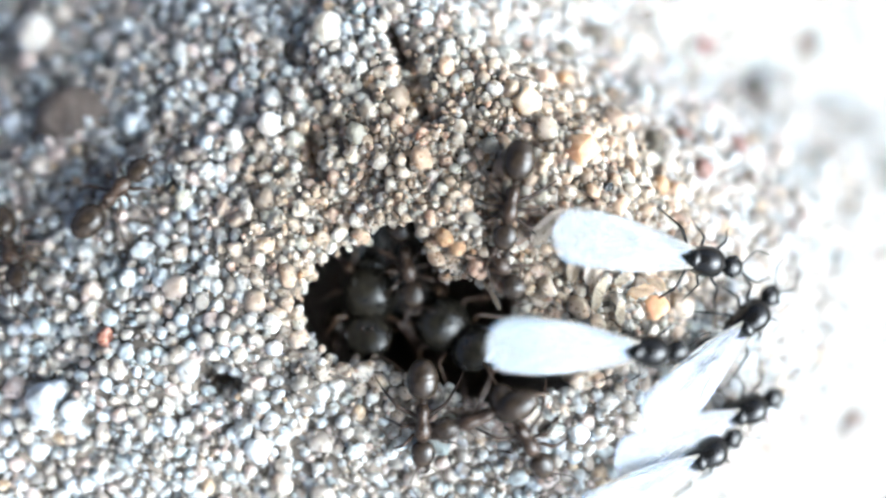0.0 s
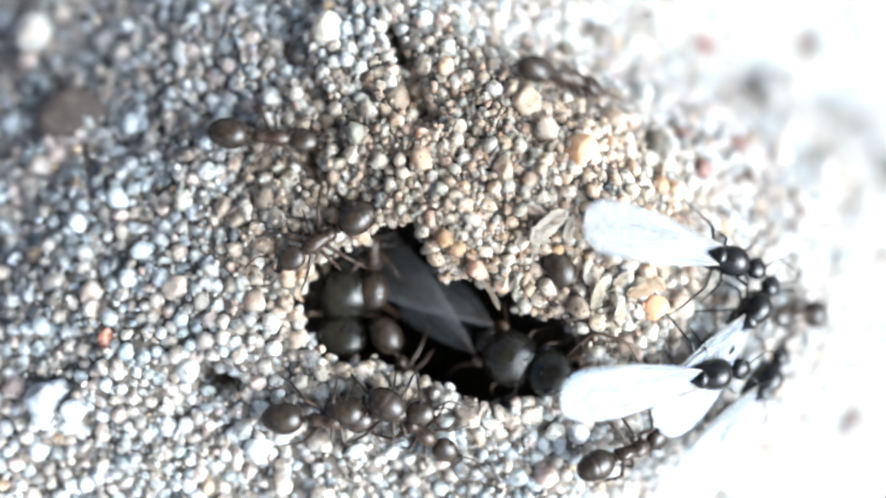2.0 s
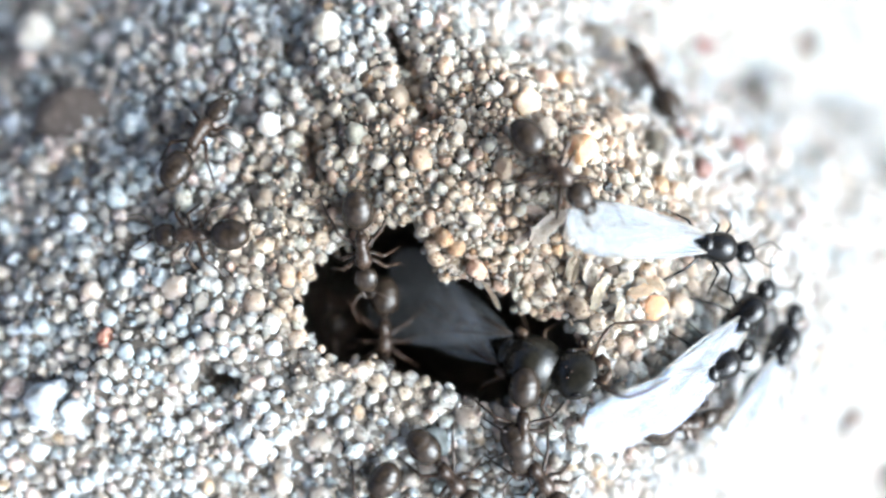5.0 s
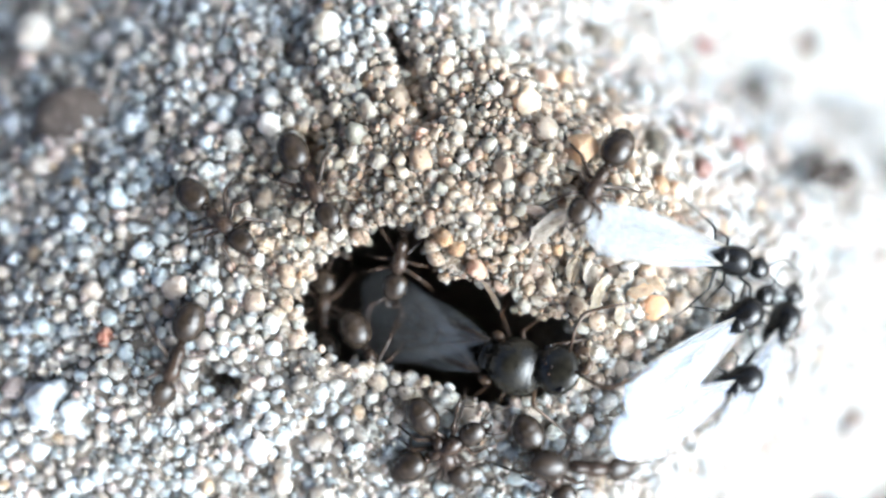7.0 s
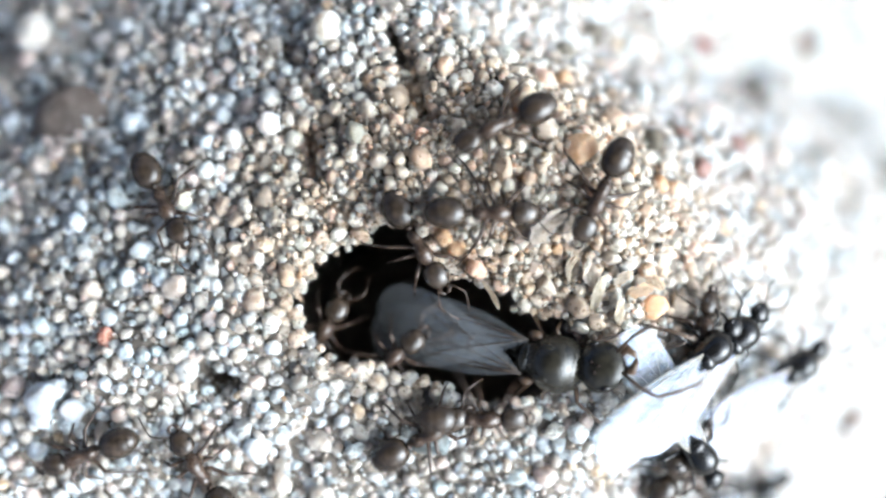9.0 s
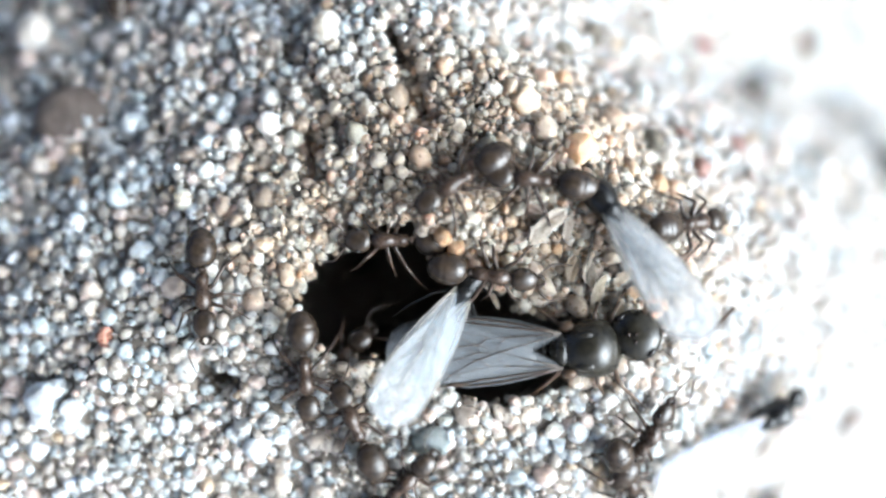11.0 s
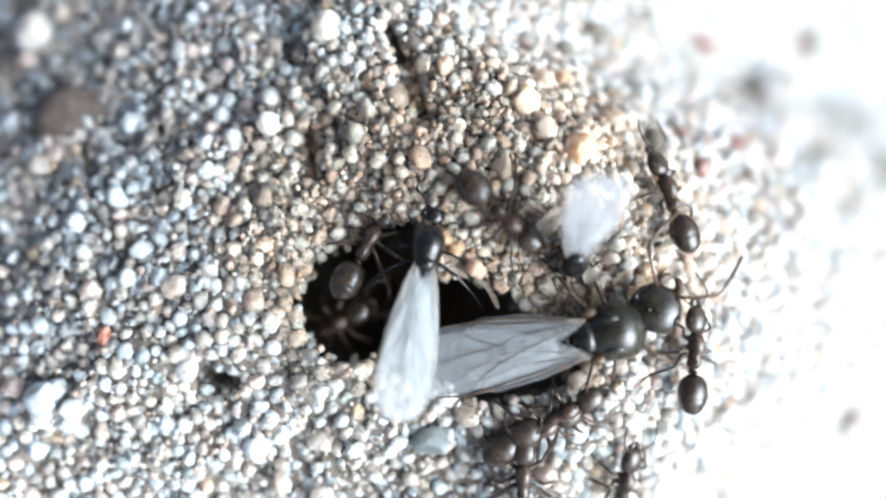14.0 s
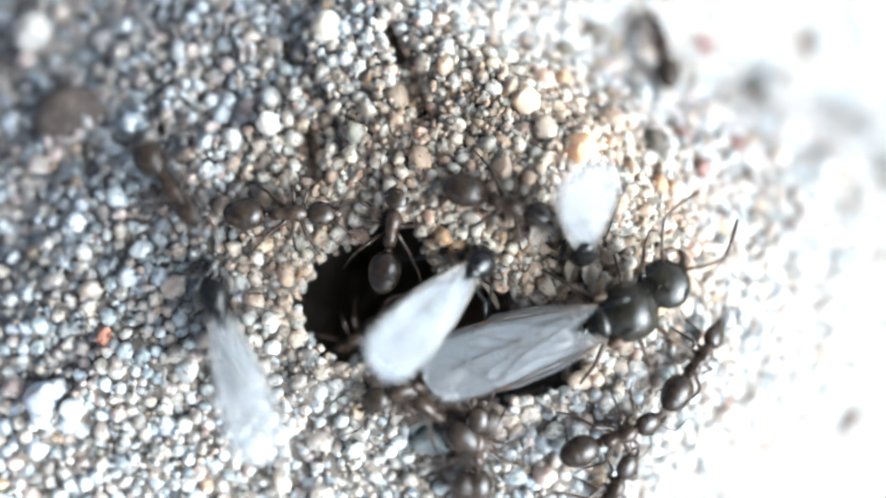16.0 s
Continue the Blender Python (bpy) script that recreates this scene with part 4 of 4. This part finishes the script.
    # male that crosses the burrow mouth
    travel(male(), [
        (0, -1.90, -3.54, 60, -15, 60), (9.6, -1.90, -3.54, 60, -15, 60), (10.4, -0.58, -2.41, 60, -6, 20), (11.2, 1.27, -1.35, 55, 0.3, -26), (11.5, 1.47,
        -1.55, 53, 0.5, -30), (11.8, 0.43, -0.40, 74, 0.5, -26), (12, 0.10, -0.15, 84, 0.5, -26), (12.3, 0.30, -0.80, 56, 0.4, -18), (12.5, 1.40, -1.62, 17,
        0.4, -36), (12.75, 0.40, -1.01, 48, 0.3, -18), (13, -0.06, -0.40, 76, 0.4, -22), (13.5, -0.10, -0.75, 80, 0.4, -20), (14, -0.55, -0.15, 80, 0.4, -6),
        (14.5, -0.40, -0.30, 76, 0.4, -12), (15, -0.20, -1.10, 78, 0.4, -20), (15.5, -0.22, -1.15, 78, 0.4, -24), (15.7, -0.10, -1.10, 72, 0.4, -26), (16,
        0.80, -1.05, 44, 0.4, -34)])
    # male at the near corner
    travel(male(), [
        (0, -25.82, 4.77, -40), (14.2, -21.66, 4.09, -40), (14.5, -15.26, 0.95, -42), (14.6, -14.32, -1.06, -58), (14.7, -13.62, -5.22, -65), (14.8, -13.77,
        -6.83, -100, 3, -4), (14.9, -13.85, -6.69, -135, 4.5, -4), (15, -14.16, -6.40, -138, 5, -4), (15.2, -14.76, -4.88, -165, 4.5, -4), (15.4, -12.15,
        -6.83, -60, 3, -4), (15.5, -12.48, -8.74, -50), (15.65, -10.51, -11.27, -20), (15.8, -4.79, -9.81, 100), (15.9, -7.72, -4.11, 133), (16, -8.13, -1.99,
        110)])
    # male that hurries off at the far edge
    travel(male(), [
        (0, 5.10, 15.14, -30), (14.2, 6.35, 11.96, -40), (14.5, 9.91, 9.91, -20), (14.6, 10.54, 10.41, 0), (14.7, 14.74, 11.24, 0), (14.8, 19.90, 12.11, -5),
        (15, 27.65, 11.36, -25), (15.3, 37.18, 6.99, -30), (16, 43.57, 5.51, -30)])
    # worker
    travel(worker(), [
        (0, 2.46, 1.65, -100), (0.3, 3.09, 0.43, -75), (0.5, 4.28, -1.23, -45), (1, 4.59, -1.47, -30), (1.5, 3.44, -0.12, -38), (2, 5.20, -2.20, -60, -0.6,
        0), (2.5, 5.94, -3.21, -30, -1.2, 0), (4, 3.70, -6.71, -140), (6.5, 1.58, -6.53, -20), (7, 0.13, -7.37, -60), (7.5, -0.51, -8.94, -90), (8, 2.45,
        -7.57, 0), (8.5, 6.83, -7.43, 40), (9, 9.24, -7.98, 60), (11.5, 7.03, -6.61, 60), (12, 8.33, -5.24, 40), (12.5, 8.04, -6.39, -70), (13, 4.78, -8.65,
        170), (13.5, 3.08, -7.05, 0), (14, 3.66, -6.61, 28), (14.5, 4.28, -6.52, 25), (15, 4.54, -7.03, -6), (15.5, 5.37, -7.00, 5), (16, 6.40, -6.67, 20)])
    # worker
    travel(worker(), [
        (0, -1.39, -0.63, -80, -1.6, 0), (0.5, -1.25, -0.19, 20, -0.6, 0), (0.75, -1.73, 0.85, 120, 0.3, 10), (1, -1.92, 1.15, 182), (1.5, -4.67, 0.33, 208),
        (2, -4.68, 0.23, 212), (2.5, -5.44, -0.29, 220), (3, -5.41, 0.44, 200), (3.5, -7.02, -1.12, 218), (4, -7.14, -0.50, 195), (5, -9.18, 0.44, 180), (6.5,
        -10.05, -2.07, 225), (7, -10.26, -4.13, 250), (7.5, -11.04, -5.41, 240), (8, -10.33, -5.44, 236), (8.5, -12.08, -7.41, 240), (9, -13.56, -7.68, 200),
        (10, -15.88, -7.67, 150), (10.8, -22.10, -5.81, 150), (16, -24.80, -3.64, 150)])
    # worker
    travel(worker(), [
        (0, -12.36, 2.09, 45), (0.5, -9.77, 3.26, 45), (1, -7.82, 5.79, 62), (1.5, -7.92, 3.68, -10), (2, -6.45, 4.15, -5), (2.5, -3.21, 2.73, -30), (3,
        -0.59, 0.33, -25), (3.5, 1.88, 1.59, 2), (4, 1.99, 1.85, 3), (5.2, 4.36, 2.84, -60), (6.5, 3.75, 2.14, 188), (7, 5.34, 2.22, 238), (7.5, 3.76, 1.98,
        205), (8, 4.99, 0.23, 260), (8.5, 6.13, 3.50, 340), (9, 5.52, 1.81, 245), (10, 3.55, 2.44, 200), (11.5, 2.96, 2.45, 160), (12, 2.35, 3.87, 40),
        (12.25, 4.41, 4.30, -10), (12.5, 6.08, 3.81, -36), (12.75, 4.60, 4.19, -50), (13, 3.42, 4.04, -72), (13.5, 1.82, 2.45, -85), (14, 2.32, 1.14, -42),
        (14.5, 2.45, 0.43, -52), (15, 2.73, 0.79, -22), (15.5, 3.19, 0.35, -32), (16, 2.32, 1.61, -18)])
    # worker
    travel(worker(), [
        (0, -6.46, 13.45, -60), (2.6, -11.43, 12.30, -60), (3, -9.90, 8.05, -45), (3.5, -7.20, 5.41, -55), (4, -4.13, 2.82, -52), (4.6, -3.01, 0.44, -60,
        -0.2, -30), (6.3, -3.08, -0.62, -170, -1, 0), (6.5, -2.86, -0.41, 180, -0.9, 0), (7, -1.62, -0.30, -100, -0.8, 0), (7.5, -1.05, -0.83, -30, -0.9, 0),
        (8, -0.83, -0.94, -50, -0.8, 0), (8.5, -0.40, -0.82, -60, -0.5, 0), (9, -0.81, 0.02, -60, 0.1, 0), (10, -1.97, 0.23, -160, -0.2, 0), (11.5, -1.97,
        0.33, 170, -0.2, 0), (12, -2.81, 0.02, 200, -0.3, 0), (12.5, -3.25, -0.30, 15, -0.5, 0), (13, -3.04, -0.19, 10, -0.5, 0), (13.5, -2.84, -0.40, 40,
        -0.6, 0), (14, -2.71, 0.23, 60, -0.3, 0), (14.5, -3.15, 0.26, 100, -4.5, 0), (15, -3.17, -0.23, 120, -8, 0), (15.5, -1.97, 0.44, 60, -0.2, 0), (16,
        -1.84, 0.74, 80, 0.2, 0)])
    # worker
    travel(worker(), [
        (0, -0.81, -6.35, -90), (0.5, -1.23, -6.63, -100), (1, 0.54, -5.90, -10), (1.5, -0.86, -6.80, -92), (2, -0.82, -6.57, -40), (2.5, -1.13, -6.90, -82),
        (3, -0.89, -7.70, -95), (3.5, -0.40, -6.47, -60), (4, -1.04, -7.81, -82), (5, -3.10, -9.88, -120), (6.3, -8.20, 3.01, -150), (6.5, -8.30, 3.01, -25),
        (7, -8.07, 0.86, -40), (7.25, -9.65, 1.72, -110), (7.5, -12.40, 2.59, -195), (8, -12.66, 2.86, -180), (8.5, -11.11, 0.99, -90), (9, -10.32, 1.51,
        -58), (10, -9.39, -0.19, -70), (11.4, -8.47, -2.46, -90), (11.5, -8.36, -2.98, -90), (12, -7.17, -5.82, -40), (12.5, -2.34, -5.61, -24), (13, -4.05,
        -5.20, 120), (13.5, -4.07, -4.40, 60, -2.2, 0), (14, -4.38, -3.14, 30, -3, 0), (15, -4.53, -3.20, 10, -2.4, 0), (15.5, -3.52, -3.18, 15, -2.2, 10),
        (16, -3.61, -3.72, 30, -2, 0)])
    # worker
    travel(worker(), [
        (0, 3.08, -6.95, -60), (0.5, 4.77, -7.62, -24), (1, 4.73, -7.52, 0), (1.5, 7.27, -9.09, -2), (2, 6.79, -7.21, 18), (2.5, 7.60, -7.73, 10), (3, 7.88,
        -7.16, 28), (3.5, 9.90, -5.79, 55), (4, 9.60, -5.53, 22), (5.2, 9.06, -6.51, 0), (6.5, 10.33, -6.52, 25), (7, 5.28, -7.97, -6), (7.5, 3.61, -7.37,
        10), (8, 9.37, -9.21, 10), (8.5, 6.66, -8.68, -60), (9, 9.81, -8.86, -40), (11.5, 6.15, -8.58, -70), (12, 8.67, -8.96, -60), (12.5, 7.26, -8.86, -10),
        (13, 4.33, -8.97, 170), (13.5, 1.80, -6.92, 10), (14, 6.66, -8.79, 80), (14.5, 6.66, -8.90, 60), (15, 7.49, -7.77, -25), (15.5, 7.06, -8.21, 100),
        (16, 1.39, -7.33, 70)])
    # worker
    travel(worker(), [
        (0, -16.65, -0.42, -60), (0.5, -15.60, -1.28, -60), (1, -13.50, -2.52, -52), (1.25, -9.64, -4.13, -35), (1.5, -5.03, -6.65, 0), (2, -4.27, -6.16, -2),
        (2.5, -2.60, -7.32, -20), (3, -0.41, -8.75, -30), (3.5, 0.77, -8.48, 20), (4, 3.08, -6.84, 40), (4.8, 3.70, -8.60, -60), (6.5, 3.70, -6.92, -10), (7,
        4.02, -8.20, -60), (7.5, 8.44, -9.06, 40), (8, 4.63, -6.37, 90), (8.5, -3.02, -8.17, 160), (9, -0.50, -6.70, 30), (9.5, -1.77, -7.56, 180), (11.5,
        -1.36, -9.10, 0), (12, -5.14, -6.72, 60), (12.5, -7.80, -8.76, -30), (13, -0.93, -8.26, 60), (13.4, -1.39, -11.27, -60), (14, -3.13, -11.73, 180),
        (15, 2.02, -8.17, 0), (15.5, 2.13, -7.77, 100), (16, -0.50, -5.82, 140)])
    # worker
    travel(worker(), [
        (0, 2.69, 17.18, -60), (1.5, 2.37, 11.18, -60), (1.8, 3.50, 8.34, -50), (2, 4.38, 5.97, -10), (2.25, 7.39, 5.20, -14), (2.5, 11.17, 4.59, -14), (2.75,
        15.65, 1.99, -30), (3, 18.94, 0.28, -20), (3.3, 28.64, -0.58, 0), (5, 33.62, -1.95, 90), (5.6, 25.75, 2.40, 170), (6.8, 19.05, 3.09, 185), (7, 17.16,
        2.97, 188), (7.25, 13.55, 2.77, 180), (7.5, 10.63, 2.78, 180), (8, 4.81, 5.60, 172), (8.5, 4.63, 6.20, 160), (9, 1.95, 4.19, 205), (10, 0.73, 2.87,
        230), (11.5, 0.32, 1.84, 205), (12, -1.34, 0.96, 250, -0.2, -20), (12.6, -1.87, 0.02, 260, -2.5, -40), (13.2, -2.46, -0.76, 260, -9, -40), (16, -2.63,
        -0.81, 260, -12, -40)])
    # worker
    travel(worker(), [
        (0, 42.71, 4.25, 180), (2.6, 27.03, 4.40, 180), (3, 12.74, 2.59, 170), (3.2, 9.76, 2.46, 130), (3.5, 9.42, 3.29, 102), (4, 9.31, 2.09, 140), (4.8,
        8.34, 5.49, 120), (5.6, 8.43, 13.08, 100), (7, 14.54, 14.69, 250), (7.4, 9.73, 2.23, 260), (7.7, 8.93, 1.84, 265), (8, 9.15, 0.77, 110), (8.3, 9.57,
        0.45, 270), (8.7, 9.11, -2.12, -60), (9, 9.44, -3.19, 70), (10, 9.11, -0.83, 90), (11.4, 9.20, 1.49, -25), (11.5, 9.33, 1.37, -32), (11.8, 10.05,
        -0.63, -60), (12, 11.46, -2.39, -46), (12.5, 13.12, -4.82, -74), (12.75, 11.45, -5.07, -170), (13, 10.02, -4.31, -322), (13.5, 10.44, -3.95, -318),
        (14, 9.10, -3.79, -272), (14.5, 9.34, -3.39, -268), (15, 9.62, 0.19, -262), (15.5, 8.64, 0.02, -250), (15.75, 9.21, -2.54, -290), (16, 9.26, -4.12,
        -310)])
    # worker
    travel(worker(), [
        (0, 20.19, -19.96, 90), (1.25, 26.80, -4.76, 150), (1.6, 15.70, -2.80, 175), (2, 14.13, -2.77, 180), (2.4, 18.71, -5.20, -40), (3, 27.51, -10.13,
        -40), (10, 25.10, -19.60, 90), (11.5, 9.81, -8.86, 60), (12, 8.66, -4.19, 75), (12.5, 7.86, -0.61, 100), (13, 7.99, 0.90, 108), (13.5, 8.64, 0.87,
        98), (14, 8.05, 1.87, 110), (14.5, 7.78, 2.87, 93), (14.75, 7.60, 3.22, 130), (15, 6.77, 2.35, 172), (15.25, 7.82, 3.01, 120), (15.5, 8.56, 4.60,
        108), (16, 9.20, 8.66, 95)])
    # worker
    travel(worker(), [
        (0, -4.61, -4.26, 90, -5, 0), (5.5, -4.61, -4.26, 90, -5, 0), (6.4, -3.98, -3.41, 150, -3.5, 20), (6.8, -4.77, -2.21, 100, -2.5, 0), (7.5, -4.40,
        -2.85, 75, -2.2, 30), (8, -3.81, -1.62, 95, -1.8, 0), (8.5, -4.16, -2.29, 40, -2, 0), (9, -4.73, -3.40, 60, -2.2, 0), (9.6, -3.99, -4.32, 0, -1.5, 0),
        (11.5, -4.05, -4.38, 60, -2, 0), (12, -5.17, -4.09, 80, -1.4, 0), (12.5, -4.83, -3.37, 30, -3, 0), (13, -4.60, -3.94, 70, -2, 0), (13.6, -5.15, -3.11,
        90, -5.5, 0), (14, -4.81, -3.11, 60, -9, 0), (16, -4.68, -3.11, 60, -13, 0)])
    # worker
    travel(worker(), [
        (0, 2.34, -5.09, -20, -6, 0), (1, 1.26, -5.85, -40, -3, 0), (2, -1.41, -4.82, -60, -2, 0), (3.5, -1.92, -4.54, 60, -3.4, 0), (4, -2.01, -2.22, -100,
        -0.9, -20), (4.2, -2.22, -2.54, -95, -0.9, -20), (5, -2.31, -3.53, -90, -2.4, 0), (6.5, -2.70, -4.55, -60, -1.6, 0), (7.5, -2.47, -4.52, -60, -1.4,
        0), (8, -2.23, -4.90, -40, -1, 0), (8.5, -2.47, -4.52, -60, -1.4, 0), (9, -2.03, -4.31, 40, -1.4, 0), (9.6, -3.01, -4.99, 120), (10.4, -5.50, -4.14,
        200), (11.5, -4.64, -5.16, -20), (12, -3.89, -4.63, -30, -0.6, 0), (12.5, -1.34, -6.67, 10), (13, 0.34, -6.91, 20), (13.5, 4.34, -7.35, 10), (14,
        3.07, -8.61, 90), (15, 3.50, -7.36, -5), (15.5, 6.53, -8.66, 80), (16, 6.19, -9.07, 60)])
    # worker
    travel(worker(), [
        (0, 2.00, -0.40, -60, 0, 0), (0.5, -0.51, 0.02, 170, -0.6, 0), (1, -3.06, 0.02, -150, -0.8, 0), (1.5, -3.10, -0.19, 60, -1.2, 0), (2, -2.76, 0.02, 90,
        -2.5, 0), (2.5, -1.92, 2.27, -30), (3, -4.70, 1.07, 180), (3.5, -7.60, -1.54, 200), (4, -8.69, -0.92, 170), (5, -9.10, 4.10, 60), (6.3, -9.26, 3.44,
        -30), (6.5, -8.64, 3.34, -25), (7, -4.66, 2.10, -60), (7.5, -4.68, 0.23, -70), (8, -3.91, -0.19, -90, -0.8, 0), (8.5, 1.14, 1.24, -60), (9, 1.76,
        1.35, 0), (9.7, 1.56, -0.18, -30), (11.5, 1.99, -1.02, 0), (12, 0.73, 0.22, 160), (12.5, 1.60, -1.66, 10, -0.4, 0), (13, 8.82, -4.64, -120), (13.5,
        7.66, -5.21, -60), (14, 4.52, -6.05, 30), (14.5, 5.15, -5.53, 45), (15, 6.45, -7.36, -160), (15.5, 1.69, -6.12, 100), (16, -1.34, -5.22, 200)])
    # worker
    travel(worker(), [
        (0, 1.16, -6.10, 200), (0.5, -1.97, -7.31, 150), (1, -0.30, -7.04, 180), (1.5, -1.03, -5.94, -90), (2, -1.96, -6.02, 0), (2.5, 0.13, -6.37, -20), (3,
        0.34, -6.80, -100), (3.5, -1.45, -7.23, -60), (4, 0.96, -6.33, 30), (5.2, 0.34, -8.75, -60), (6.3, 0.96, -6.44, 0), (6.5, 1.37, -6.31, 0), (7, 0.13,
        -7.14, 30), (7.5, 3.08, -6.73, 10), (8, 2.02, -7.56, -60), (8.5, -4.52, -7.36, 170), (9, 1.47, -6.11, 0), (10, -0.50, -6.70, 180), (11.5, -4.59,
        -6.17, 80), (12, -5.93, -6.56, 150), (12.5, -9.18, -7.49, -30), (13, -7.22, -9.92, -20), (13.5, 2.02, -7.13, 0), (14, -0.95, -10.80, 0), (15, 2.45,
        -8.83, 40), (15.5, 2.03, -8.63, 100), (16, 1.28, -7.21, 90)])
    # worker
    travel(worker(), [
        (0, -12.85, -12.30, 60), (7.8, -10.53, -12.16, 60), (8.3, -8.24, -9.42, 80), (8.5, -7.55, -8.08, 90), (9, -9.22, -8.16, 120), (9.6, -8.14, -5.49, 80),
        (10.6, -10.36, 0.88, 100), (11.1, -14.07, 12.56, 100), (15.2, -16.17, 12.20, -60), (15.5, -15.00, 9.25, -60), (16, -9.99, 2.15, -50)])
    # worker
    travel(worker(), [
        (0, -23.61, 3.39, 0), (15, -20.72, 2.37, 0), (15.5, -9.03, 1.18, 0), (16, -5.59, 1.16, 0)])


motions()
